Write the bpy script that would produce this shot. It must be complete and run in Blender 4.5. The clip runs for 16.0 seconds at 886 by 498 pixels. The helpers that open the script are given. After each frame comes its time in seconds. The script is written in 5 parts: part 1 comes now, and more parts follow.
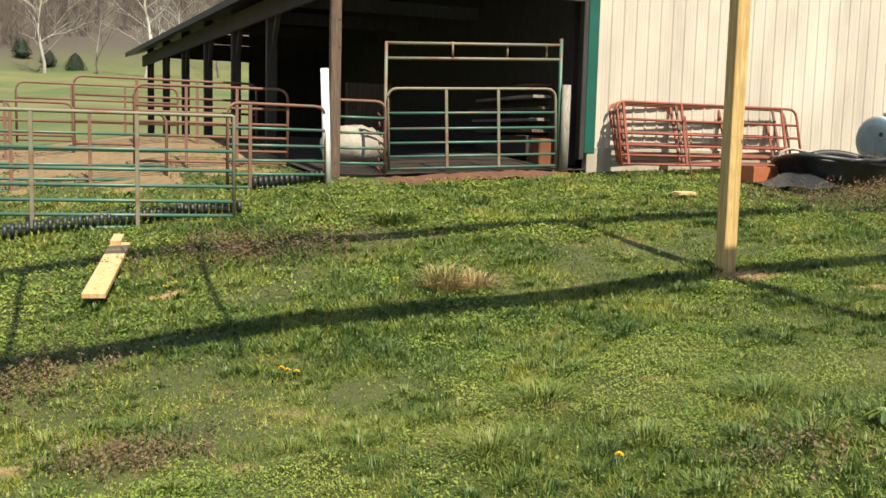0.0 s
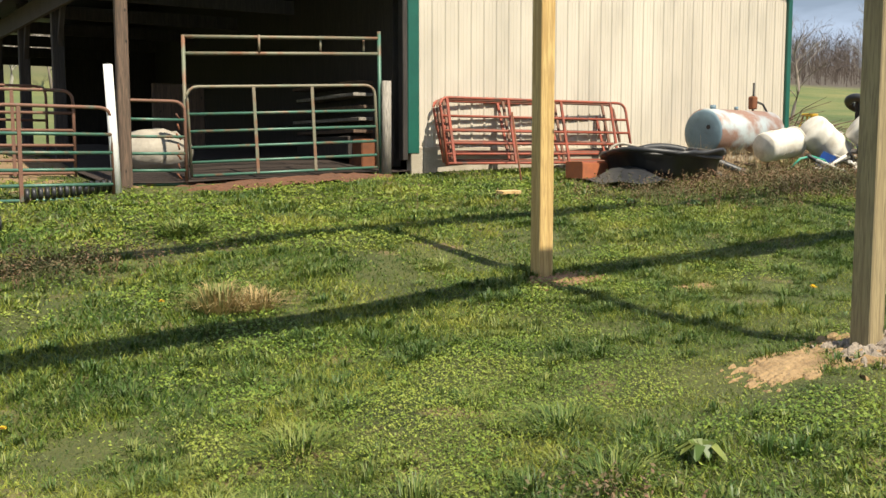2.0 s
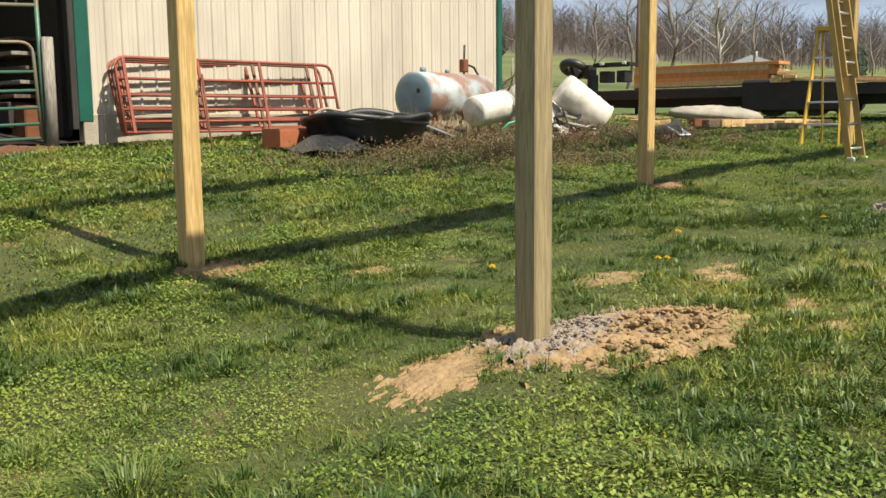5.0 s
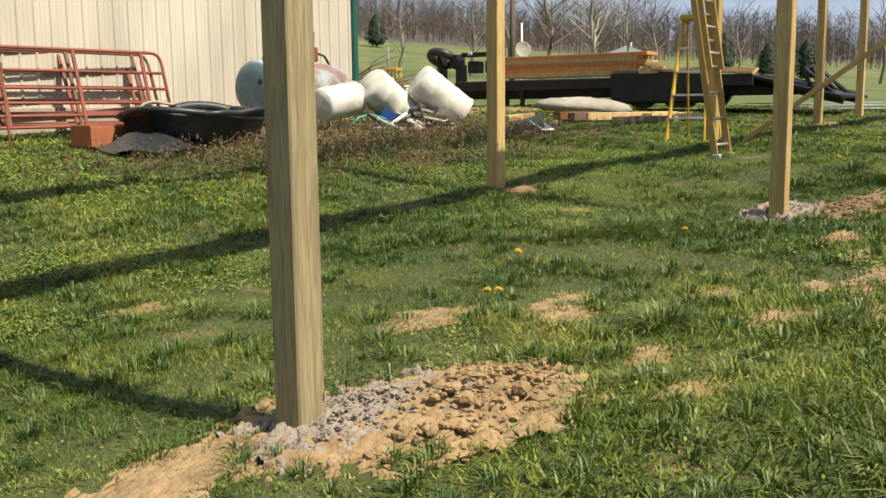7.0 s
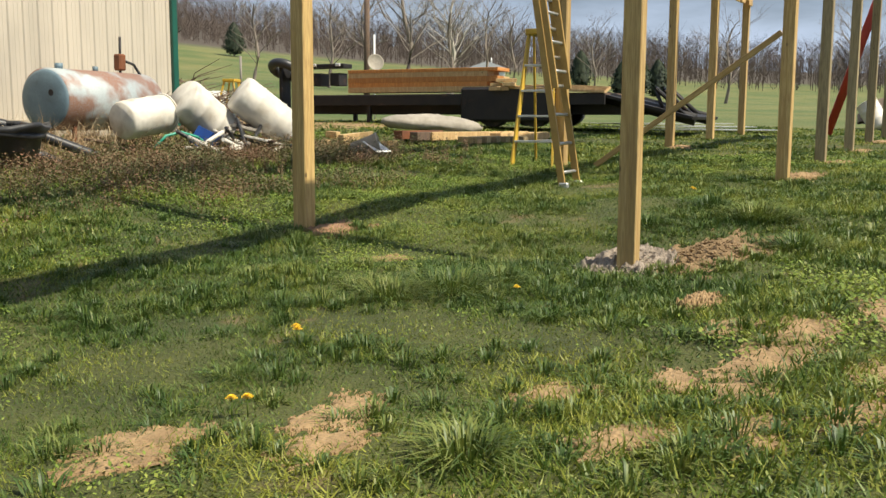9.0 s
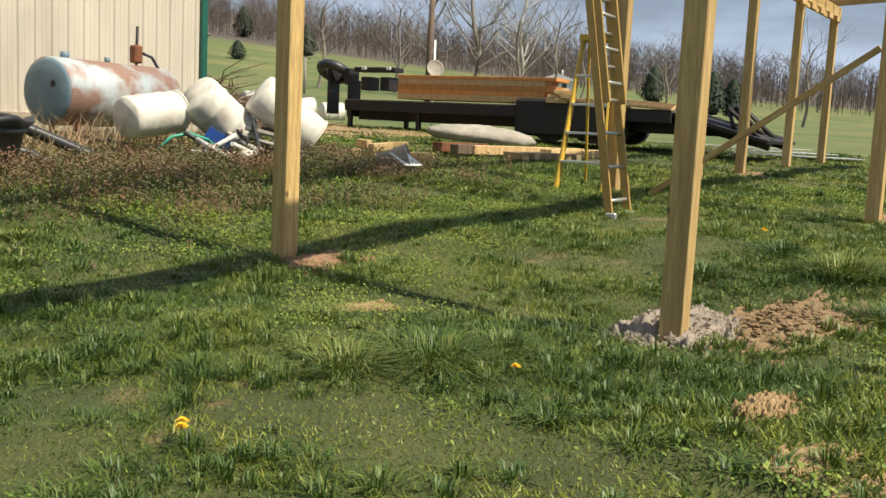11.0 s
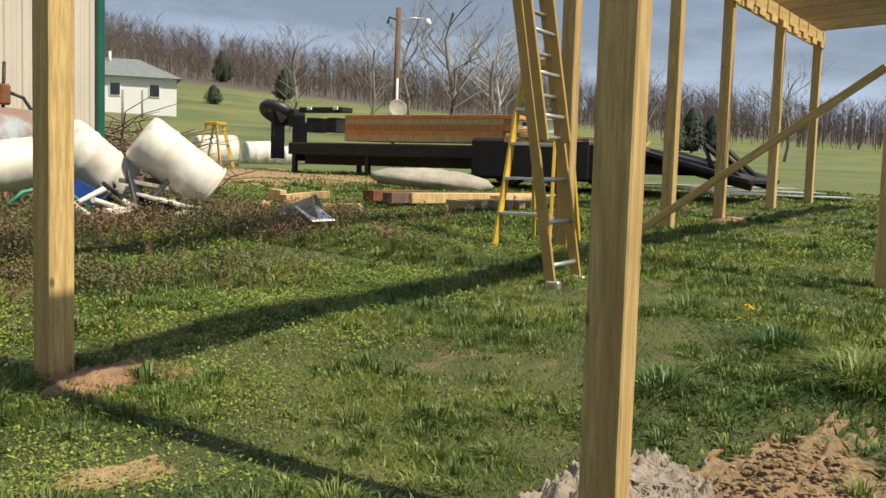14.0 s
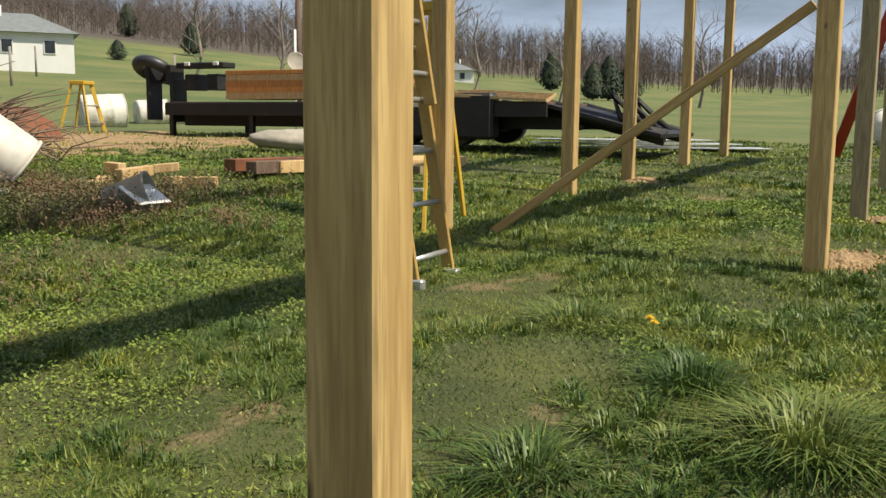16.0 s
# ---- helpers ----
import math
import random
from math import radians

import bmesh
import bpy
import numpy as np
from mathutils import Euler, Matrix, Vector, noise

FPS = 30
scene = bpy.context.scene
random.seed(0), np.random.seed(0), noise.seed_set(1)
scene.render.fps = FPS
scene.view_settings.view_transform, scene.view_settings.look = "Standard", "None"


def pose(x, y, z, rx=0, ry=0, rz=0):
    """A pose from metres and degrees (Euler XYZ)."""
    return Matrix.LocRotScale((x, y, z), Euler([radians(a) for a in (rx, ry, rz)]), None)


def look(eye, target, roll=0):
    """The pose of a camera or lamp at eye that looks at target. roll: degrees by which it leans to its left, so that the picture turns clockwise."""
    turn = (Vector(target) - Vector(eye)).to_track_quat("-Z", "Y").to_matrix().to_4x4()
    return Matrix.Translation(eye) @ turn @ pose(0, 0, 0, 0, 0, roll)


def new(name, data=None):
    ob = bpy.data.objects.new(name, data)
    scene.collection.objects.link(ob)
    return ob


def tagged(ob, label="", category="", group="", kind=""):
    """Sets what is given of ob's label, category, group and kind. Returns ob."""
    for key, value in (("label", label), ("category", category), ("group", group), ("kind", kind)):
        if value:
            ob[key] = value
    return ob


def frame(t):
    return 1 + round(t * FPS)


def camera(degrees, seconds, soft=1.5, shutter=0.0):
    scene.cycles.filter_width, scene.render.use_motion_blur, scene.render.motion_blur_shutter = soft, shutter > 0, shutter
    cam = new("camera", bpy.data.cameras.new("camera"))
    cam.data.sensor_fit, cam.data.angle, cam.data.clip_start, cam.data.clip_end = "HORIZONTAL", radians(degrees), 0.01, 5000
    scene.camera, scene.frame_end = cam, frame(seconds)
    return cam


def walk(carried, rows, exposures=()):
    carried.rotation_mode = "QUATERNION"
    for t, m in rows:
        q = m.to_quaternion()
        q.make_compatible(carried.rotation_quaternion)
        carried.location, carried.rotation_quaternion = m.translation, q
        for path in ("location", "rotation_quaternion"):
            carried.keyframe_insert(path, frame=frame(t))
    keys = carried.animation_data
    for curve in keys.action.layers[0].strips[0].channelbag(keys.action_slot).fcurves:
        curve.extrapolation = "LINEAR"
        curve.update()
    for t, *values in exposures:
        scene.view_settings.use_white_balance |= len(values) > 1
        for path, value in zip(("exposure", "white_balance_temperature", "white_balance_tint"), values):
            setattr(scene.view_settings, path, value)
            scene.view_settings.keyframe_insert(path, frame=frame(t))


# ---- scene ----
cam = camera(49.62, 16.0)
PATH = [
    (0.0, -5.517, -4.044, 1.180, -21.32, -6.21, -1.46),
    (0.5, -5.191, -3.860, 1.132, -21.87, -6.44, -0.72),
    (1.0, -4.798, -3.611, 1.087, -24.33, -6.78, -0.01),
    (1.5, -4.623, -3.436, 1.098, -27.55, -6.12, 0.06),
    (2.0, -4.555, -3.317, 1.099, -29.81, -5.68, -0.00),
    (2.5, -4.543, -3.309, 1.101, -30.97, -6.10, -0.01),
    (3.0, -4.546, -3.308, 1.106, -32.08, -6.60, 0.01),
    (3.5, -4.457, -3.236, 1.102, -34.28, -6.90, -0.26),
    (4.0, -4.172, -3.125, 1.088, -38.28, -7.10, -0.13),
    (4.5, -3.747, -3.016, 1.083, -41.40, -7.45, 0.38),
    (4.7, -3.583, -2.926, 1.082, -42.97, -7.56, 0.43),
    (6.8, -2.241, -2.427, 1.136, -50.01, -8.32, 1.00),
    (7.0, -2.157, -2.369, 1.139, -51.62, -8.38, 0.63),
    (7.5, -1.824, -2.241, 1.147, -55.95, -8.54, -0.03),
    (8.0, -1.487, -2.154, 1.198, -59.28, -9.00, 0.09),
    (8.5, -1.189, -2.054, 1.230, -60.80, -8.67, -0.16),
    (9.0, -0.781, -1.920, 1.223, -59.64, -7.69, -0.24),
    (9.2, -0.639, -1.871, 1.223, -58.95, -7.26, -0.50),
    (11.3, 0.741, -1.465, 1.271, -55.35, -7.21, -2.88),
    (11.5, 0.856, -1.423, 1.273, -55.30, -6.92, -2.79),
    (12.0, 1.185, -1.311, 1.288, -55.14, -6.25, -2.51),
    (12.5, 1.508, -1.202, 1.312, -55.27, -5.63, -2.12),
    (13.0, 1.812, -1.119, 1.322, -55.54, -5.12, -2.25),
    (13.5, 2.153, -1.078, 1.316, -55.67, -5.11, -1.80),
    (14.0, 2.462, -0.984, 1.339, -56.46, -4.82, -1.76),
    (14.5, 2.805, -0.860, 1.372, -57.39, -4.35, -1.63),
    (15.0, 3.237, -0.805, 1.395, -57.73, -5.36, -0.46),
    (15.5, 3.497, -0.784, 1.418, -59.29, -6.69, -0.11),
    (16.0, 3.868, -0.656, 1.457, -61.13, -7.59, -0.46),
]
walk(cam, [(t, pose(x, y, z, 90 + pitch, roll, yaw)) for t, x, y, z, yaw, pitch, roll in PATH],
     exposures=((0.0, 0.78), (3.0, 0.68), (5.5, 0.64), (9.0, 0.53), (12.5, 0.57), (14.0, 0.42), (16.0, 0.43)))

# ---- light ----
SUN_EL, SUN_AZ = radians(53), radians(173)
world = bpy.data.worlds.new("world")
scene.world = world
world.use_nodes = True
wn = world.node_tree.nodes
sky = wn.new("ShaderNodeTexSky")
sky.sky_type, sky.sun_disc = "NISHITA", False
sky.sun_elevation, sky.sun_rotation = SUN_EL, SUN_AZ
sky.air_density, sky.dust_density, sky.ozone_density = 1.0, 0.6, 1.0
# thin high cloud in the sky
tc = wn.new("ShaderNodeTexCoord")
mp = wn.new("ShaderNodeMapping")
mp.inputs["Scale"].default_value = (1.2, 1.2, 5.0)
cn = wn.new("ShaderNodeTexNoise")
cn.inputs["Scale"].default_value, cn.inputs["Detail"].default_value, cn.inputs["Roughness"].default_value = 2.2, 6, 0.55
cr = wn.new("ShaderNodeValToRGB")
cr.color_ramp.elements[0].position, cr.color_ramp.elements[1].position = 0.40, 0.66
cr.color_ramp.elements[0].color = (0.34, 0.34, 0.34, 1)
cm = wn.new("ShaderNodeMix")
cm.data_type = "RGBA"
cm.inputs["B"].default_value = (14.5, 17.2, 21.8, 1)
wl = world.node_tree.links
wl.new(tc.outputs["Generated"], mp.inputs["Vector"])
wl.new(mp.outputs["Vector"], cn.inputs["Vector"])
wl.new(cn.outputs["Fac"], cr.inputs["Fac"])
wl.new(cr.outputs["Color"], cm.inputs["Factor"])
wl.new(sky.outputs["Color"], cm.inputs["A"])
wl.new(cm.outputs["Result"], wn["Background"].inputs["Color"])
wn["Background"].inputs["Strength"].default_value = 0.030
sun = new("sun", bpy.data.lights.new("sun", "SUN"))
sun.data.energy, sun.data.angle, sun.data.color = 5.0, radians(0.55), (1.0, 0.91, 0.73)
sun.matrix_world = look((0, 0, 30), (-0.10 * math.cos(SUN_EL), math.cos(SUN_EL), 30 - math.sin(SUN_EL)))


# ---- materials ----
def mat(name, a, b=None, rough=0.7, metal=0.0, scale=6.0, bump=0.15, stretch=(1, 1, 1), spots=None, fine=60.0, vary=0.0, lo=0.35, hi=0.65, coords="Object"):
    """Two colours mixed by noise at two scales, fine relief, optional third colour in spots."""
    m = bpy.data.materials.new(name)
    m.use_nodes = True
    n, l = m.node_tree.nodes, m.node_tree.links
    p = n["Principled BSDF"]
    p.inputs["Roughness"].default_value, p.inputs["Metallic"].default_value = rough, metal
    t = n.new("ShaderNodeTexCoord")
    q = n.new("ShaderNodeMapping")
    q.inputs["Scale"].default_value = stretch
    l.new(t.outputs[coords], q.inputs["Vector"])

    def noisy(s, detail=5):
        k = n.new("ShaderNodeTexNoise")
        k.inputs["Scale"].default_value, k.inputs["Detail"].default_value = s, detail
        l.new(q.outputs["Vector"], k.inputs["Vector"])
        return k.outputs["Fac"]

    def ramp(src, x0, x1):
        r = n.new("ShaderNodeMapRange")
        r.inputs["From Min"].default_value, r.inputs["From Max"].default_value = x0, x1
        l.new(src, r.inputs["Value"])
        return r.outputs["Result"]

    def mix(fac, ca, cb):
        k = n.new("ShaderNodeMix")
        k.data_type = "RGBA"
        l.new(fac, k.inputs["Factor"])
        for key, c in (("A", ca), ("B", cb)):
            if isinstance(c, tuple):
                k.inputs[key].default_value = (*c, 1)
            else:
                l.new(c, k.inputs[key])
        return k.outputs["Result"]

    b = b or tuple(c * 0.75 for c in a)
    col = mix(ramp(noisy(scale), lo, hi), a, b)
    if spots:
        col = mix(ramp(noisy(scale * 0.6 + 1.3, 8), spots[1], spots[1] + 0.12), col, spots[0])
    g = noisy(fine, 3)
    col = mix(ramp(g, 0.2, 0.8), col, mix(ramp(g, 0, 1), col, tuple(c * 0.6 for c in a)))
    if vary:
        o = n.new("ShaderNodeObjectInfo")
        h = n.new("ShaderNodeHueSaturation")
        l.new(ramp(o.outputs["Random"], 0, 1), h.inputs["Value"])
        h.inputs["Value"].default_value = 1
        r = n.new("ShaderNodeMapRange")
        r.inputs["To Min"].default_value, r.inputs["To Max"].default_value = 1 - vary, 1 + vary
        l.new(o.outputs["Random"], r.inputs["Value"])
        l.new(r.outputs["Result"], h.inputs["Value"])
        l.new(col, h.inputs["Color"])
        col = h.outputs["Color"]
    l.new(col, p.inputs["Base Color"])
    if bump:
        k = n.new("ShaderNodeBump")
        k.inputs["Strength"].default_value, k.inputs["Distance"].default_value = bump, 0.02
        l.new(g, k.inputs["Height"])
        l.new(k.outputs["Normal"], p.inputs["Normal"])
    return m


def leaf_mat(name, a, b, c, rough=0.5, scale=0.9, sheen=0.0):
    """Foliage: colour patches over the ground, and each blade its own shade; light passes through."""
    m = bpy.data.materials.new(name)
    m.use_nodes = True
    n, l = m.node_tree.nodes, m.node_tree.links
    p = n["Principled BSDF"]
    p.inputs["Roughness"].default_value = rough
    g = n.new("ShaderNodeNewGeometry")
    k = n.new("ShaderNodeTexNoise")
    k.inputs["Scale"].default_value, k.inputs["Detail"].default_value = scale, 4
    l.new(g.outputs["Position"], k.inputs["Vector"])
    add = n.new("ShaderNodeMath")
    add.operation = "MULTIPLY_ADD"
    add.inputs[1].default_value, add.inputs[2].default_value = 0.30, -0.15
    l.new(g.outputs["Random Per Island"], add.inputs[0])
    s = n.new("ShaderNodeMath")
    s.operation = "ADD"
    l.new(k.outputs["Fac"], s.inputs[0])
    l.new(add.outputs[0], s.inputs[1])
    r = n.new("ShaderNodeValToRGB")
    e = r.color_ramp.elements
    e[0].position, e[0].color = 0.35, (*a, 1)
    e[1].position, e[1].color = 0.69, (*c, 1)
    e.new(0.52).color = (*b, 1)
    l.new(s.outputs[0], r.inputs["Fac"])
    l.new(r.outputs["Color"], p.inputs["Base Color"])
    tr = n.new("ShaderNodeBsdfTranslucent")
    l.new(r.outputs["Color"], tr.inputs["Color"])
    mx = n.new("ShaderNodeMixShader")
    mx.inputs["Fac"].default_value = 0.2
    l.new(p.outputs["BSDF"], mx.inputs[1])
    l.new(tr.outputs["BSDF"], mx.inputs[2])
    l.new(mx.outputs["Shader"], n["Material Output"].inputs["Surface"])
    return m


def wood_mat(name, a, b, c, rough=0.65, vary=0.12, knots=True, ring=9.0):
    """Sawn timber: long bands of early and late wood along z of the piece, knots, fine fibre."""
    m = bpy.data.materials.new(name)
    m.use_nodes = True
    n, l = m.node_tree.nodes, m.node_tree.links
    p = n["Principled BSDF"]
    p.inputs["Roughness"].default_value = rough
    t = n.new("ShaderNodeTexCoord")
    o = n.new("ShaderNodeObjectInfo")
    sh = n.new("ShaderNodeVectorMath")
    sh.operation = "ADD"
    l.new(t.outputs["Object"], sh.inputs[0])
    l.new(o.outputs["Random"], sh.inputs[1])
    q = n.new("ShaderNodeMapping")
    q.inputs["Scale"].default_value = (1, 1, 0.06)
    l.new(sh.outputs["Vector"], q.inputs["Vector"])
    k1 = n.new("ShaderNodeTexNoise")
    k1.inputs["Scale"].default_value, k1.inputs["Detail"].default_value, k1.inputs["Distortion"].default_value = ring, 2, 0.6
    l.new(q.outputs["Vector"], k1.inputs["Vector"])
    mul = n.new("ShaderNodeMath")
    mul.operation = "MULTIPLY"
    mul.inputs[1].default_value = 10
    l.new(k1.outputs["Fac"], mul.inputs[0])
    fr = n.new("ShaderNodeMath")
    fr.operation = "PINGPONG"
    fr.inputs[1].default_value = 1.0
    l.new(mul.outputs[0], fr.inputs[0])
    r = n.new("ShaderNodeValToRGB")
    e = r.color_ramp.elements
    e[0].position, e[0].color = 0.1, (*a, 1)
    e[1].position, e[1].color = 0.95, (*b, 1)
    l.new(fr.outputs[0], r.inputs["Fac"])
    k2 = n.new("ShaderNodeTexNoise")
    k2.inputs["Scale"].default_value, k2.inputs["Detail"].default_value = 120, 4
    l.new(q.outputs["Vector"], k2.inputs["Vector"])
    mx = n.new("ShaderNodeMix")
    mx.data_type = "RGBA"
    rr = n.new("ShaderNodeMapRange")
    rr.inputs["From Min"].default_value, rr.inputs["From Max"].default_value, rr.inputs["To Max"].default_value = 0.42, 0.66, 0.75
    l.new(k2.outputs["Fac"], rr.inputs["Value"])
    l.new(rr.outputs["Result"], mx.inputs["Factor"])
    l.new(r.outputs["Color"], mx.inputs["A"])
    mx.inputs["B"].default_value = (*c, 1)
    col = mx.outputs["Result"]
    if knots:
        v = n.new("ShaderNodeTexVoronoi")
        v.inputs["Scale"].default_value = 2.6
        q2 = n.new("ShaderNodeMapping")
        q2.inputs["Scale"].default_value = (2.0, 2.0, 1)
        l.new(sh.outputs["Vector"], q2.inputs["Vector"])
        l.new(q2.outputs["Vector"], v.inputs["Vector"])
        kr = n.new("ShaderNodeMapRange")
        kr.inputs["From Min"].default_value, kr.inputs["From Max"].default_value = 0.075, 0.035
        l.new(v.outputs["Distance"], kr.inputs["Value"])
        km = n.new("ShaderNodeMix")
        km.data_type = "RGBA"
        l.new(kr.outputs["Result"], km.inputs["Factor"])
        l.new(col, km.inputs["A"])
        km.inputs["B"].default_value = (*(x * 0.35 for x in c), 1)
        col = km.outputs["Result"]
    h = n.new("ShaderNodeHueSaturation")
    vr = n.new("ShaderNodeMapRange")
    vr.inputs["To Min"].default_value, vr.inputs["To Max"].default_value = 1 - vary, 1 + vary
    l.new(o.outputs["Random"], vr.inputs["Value"])
    l.new(vr.outputs["Result"], h.inputs["Value"])
    l.new(col, h.inputs["Color"])
    l.new(h.outputs["Color"], p.inputs["Base Color"])
    bp = n.new("ShaderNodeBump")
    bp.inputs["Strength"].default_value, bp.inputs["Distance"].default_value = 0.25, 0.004
    l.new(k2.outputs["Fac"], bp.inputs["Height"])
    l.new(bp.outputs["Normal"], p.inputs["Normal"])
    return m


PINE = wood_mat("pine_treated", (0.54, 0.38, 0.155), (0.41, 0.265, 0.095), (0.30, 0.19, 0.075))
PINE_GREY = wood_mat("pine_weathered", (0.35, 0.28, 0.15), (0.27, 0.21, 0.11), (0.17, 0.13, 0.075))
PINE_RAW = wood_mat("pine_raw", (0.62, 0.44, 0.22), (0.50, 0.32, 0.14), (0.36, 0.23, 0.10))
PINE_ORANGE = wood_mat("pine_stacked", (0.58, 0.27, 0.075), (0.48, 0.20, 0.05), (0.32, 0.13, 0.04), vary=0.25, knots=False)
OLD_WOOD = wood_mat("old_wood", (0.17, 0.11, 0.075), (0.11, 0.07, 0.05), (0.05, 0.04, 0.03), rough=0.85)
GREY_WOOD = wood_mat("grey_wood", (0.32, 0.29, 0.25), (0.23, 0.21, 0.18), (0.10, 0.09, 0.08), rough=0.9)
# barn timber near-black: its colour carries the shade under the roof
SHADED_WOOD = wood_mat("barn_wood_shaded", (0.055, 0.045, 0.04), (0.035, 0.03, 0.028), (0.02, 0.018, 0.016), rough=0.9)
SIDING = mat("siding_cream", (0.60, 0.545, 0.455), (0.555, 0.495, 0.41), 0.45, 0, 0.7, 0.0, stretch=(1, 1, 0.35), fine=2)
GREEN_TRIM = mat("trim_green", (0.012, 0.105, 0.075), (0.009, 0.08, 0.06), 0.4, 0, 2, 0.03)
CONCRETE = mat("concrete", (0.46, 0.41, 0.33), (0.34, 0.29, 0.22), 0.9, 0, 3, 0.4, fine=40)
ROOF_DARK = mat("barn_roof_metal", (0.05, 0.05, 0.055), (0.035, 0.035, 0.04), 0.5, 0.3, 1, 0.05)
# floor dirt darkened: the shade inside the barn is put into its colour
DIRT_SHADED = mat("barn_dirt", (0.035, 0.022, 0.016), (0.022, 0.016, 0.012), 1.0, 0, 3, 0.8, fine=18)
GATE_GREEN = mat("gate_paint_green", (0.055, 0.15, 0.11), (0.08, 0.17, 0.12), 0.45, 0.1, 5, 0.06, spots=((0.20, 0.10, 0.06), 0.56))
GATE_WORN = mat("gate_paint_worn", (0.24, 0.20, 0.14), (0.16, 0.19, 0.13), 0.6, 0.1, 4, 0.1, spots=((0.22, 0.10, 0.055), 0.5))
GATE_RUST = mat("gate_rust", (0.22, 0.11, 0.075), (0.17, 0.09, 0.06), 0.75, 0.1, 6, 0.15, spots=((0.10, 0.14, 0.11), 0.6))
GATE_RED = mat("gate_paint_red", (0.34, 0.075, 0.04), (0.24, 0.07, 0.045), 0.6, 0.05, 7, 0.1, spots=((0.13, 0.07, 0.05), 0.55))
RUST = mat("rust", (0.24, 0.085, 0.035), (0.15, 0.06, 0.03), 0.85, 0.1, 5, 0.3, spots=((0.08, 0.04, 0.03), 0.58))
RUST_ORANGE = mat("rust_orange", (0.42, 0.13, 0.05), (0.30, 0.10, 0.05), 0.8, 0.05, 6, 0.2)
TANK_BODY = mat("tank_worn_paint", (0.46, 0.51, 0.52), (0.34, 0.40, 0.43), 0.6, 0.1, 1.6, 0.1, spots=((0.25, 0.105, 0.055), 0.42))
TANK_BLUE = mat("tank_blue_grey", (0.16, 0.24, 0.29), (0.12, 0.18, 0.22), 0.55, 0.1, 4, 0.08, spots=((0.08, 0.10, 0.11), 0.62))
WHITE_PLASTIC = mat("white_plastic", (0.70, 0.67, 0.60), (0.60, 0.56, 0.48), 0.5, 0, 4, 0.03, spots=((0.42, 0.35, 0.26), 0.58), fine=9)
WHITE_PVC = mat("white_pvc", (0.84, 0.84, 0.82), (0.78, 0.78, 0.75), 0.35, 0, 3, 0.02)
BLACK_PLASTIC = mat("black_plastic", (0.022, 0.023, 0.026), (0.035, 0.036, 0.04), 0.45, 0, 4, 0.08, spots=((0.08, 0.07, 0.06), 0.62))
BLACK_STEEL = mat("black_steel", (0.02, 0.02, 0.022), (0.035, 0.03, 0.028), 0.55, 0.3, 4, 0.1, spots=((0.09, 0.05, 0.035), 0.62))
BLUE_PLASTIC = mat("blue_plastic", (0.015, 0.07, 0.30), (0.012, 0.05, 0.22), 0.4, 0, 5, 0.02)
TEAL_HOSE = mat("teal_hose", (0.03, 0.33, 0.22), (0.03, 0.25, 0.17), 0.45, 0, 5, 0.02)
YELLOW = mat("fibreglass_yellow", (0.62, 0.40, 0.04), (0.52, 0.32, 0.04), 0.45, 0, 5, 0.03)
TAN_RAIL = mat("fibreglass_tan", (0.46, 0.29, 0.08), (0.36, 0.22, 0.06), 0.5, 0, 5, 0.05)
ALUMINIUM = mat("aluminium", (0.62, 0.62, 0.60), (0.52, 0.52, 0.50), 0.4, 0.7, 8, 0.03)
SHEET_METAL = mat("sheet_metal_white", (0.62, 0.64, 0.66), (0.52, 0.54, 0.56), 0.35, 0.3, 2, 0.03)
GREY_TARP = mat("grey_tarp", (0.40, 0.36, 0.30), (0.30, 0.27, 0.22), 0.8, 0, 3, 0.4, fine=14)
RED_PAINT = mat("red_paint", (0.52, 0.055, 0.03), (0.42, 0.05, 0.03), 0.5, 0, 5, 0.05)
SOIL = mat("clay_soil", (0.37, 0.25, 0.125), (0.24, 0.155, 0.075), 1.0, 0, 7, 0.9, fine=34, spots=((0.15, 0.095, 0.05), 0.60))
SOIL_DARK = mat("brown_soil", (0.26, 0.175, 0.09), (0.18, 0.12, 0.06), 1.0, 0, 6, 0.8, fine=30, spots=((0.34, 0.21, 0.11), 0.62))
GRAVEL = mat("grey_concrete_mix", (0.33, 0.275, 0.22), (0.22, 0.18, 0.14), 1.0, 0, 9, 0.9, fine=45)
BARN_EARTH = mat("barn_earth", (0.15, 0.07, 0.038), (0.10, 0.05, 0.03), 1.0, 0, 5, 0.8, fine=25)
CHIPS = mat("wood_chips", (0.30, 0.175, 0.095), (0.22, 0.12, 0.065), 0.95, 0, 14, 0.8, fine=50)
STRAW = leaf_mat("dry_stems", (0.26, 0.17, 0.09), (0.40, 0.29, 0.17), (0.52, 0.42, 0.28), 0.8, 2)
TWIGS = mat("twigs", (0.17, 0.115, 0.08), (0.24, 0.18, 0.13), 0.9, 0, 3, 0)
BARK = mat("bark", (0.26, 0.22, 0.185), (0.18, 0.15, 0.125), 0.95, 0, 4, 0.5, stretch=(1, 1, 0.3))
BARK_PALE = mat("bark_pale", (0.50, 0.47, 0.41), (0.33, 0.30, 0.26), 0.9, 0, 3, 0.3, stretch=(1, 1, 0.3))
WOODS = mat("far_woods", (0.088, 0.068, 0.057), (0.135, 0.105, 0.088), 0.95, 0, 0.05, 0)
HOUSE_WHITE = mat("house_white", (0.78, 0.78, 0.76), (0.72, 0.72, 0.70), 0.6, 0, 1, 0.02)
HOUSE_ROOF = mat("house_shingle", (0.20, 0.22, 0.22), (0.15, 0.165, 0.17), 0.9, 0, 2, 0.1)
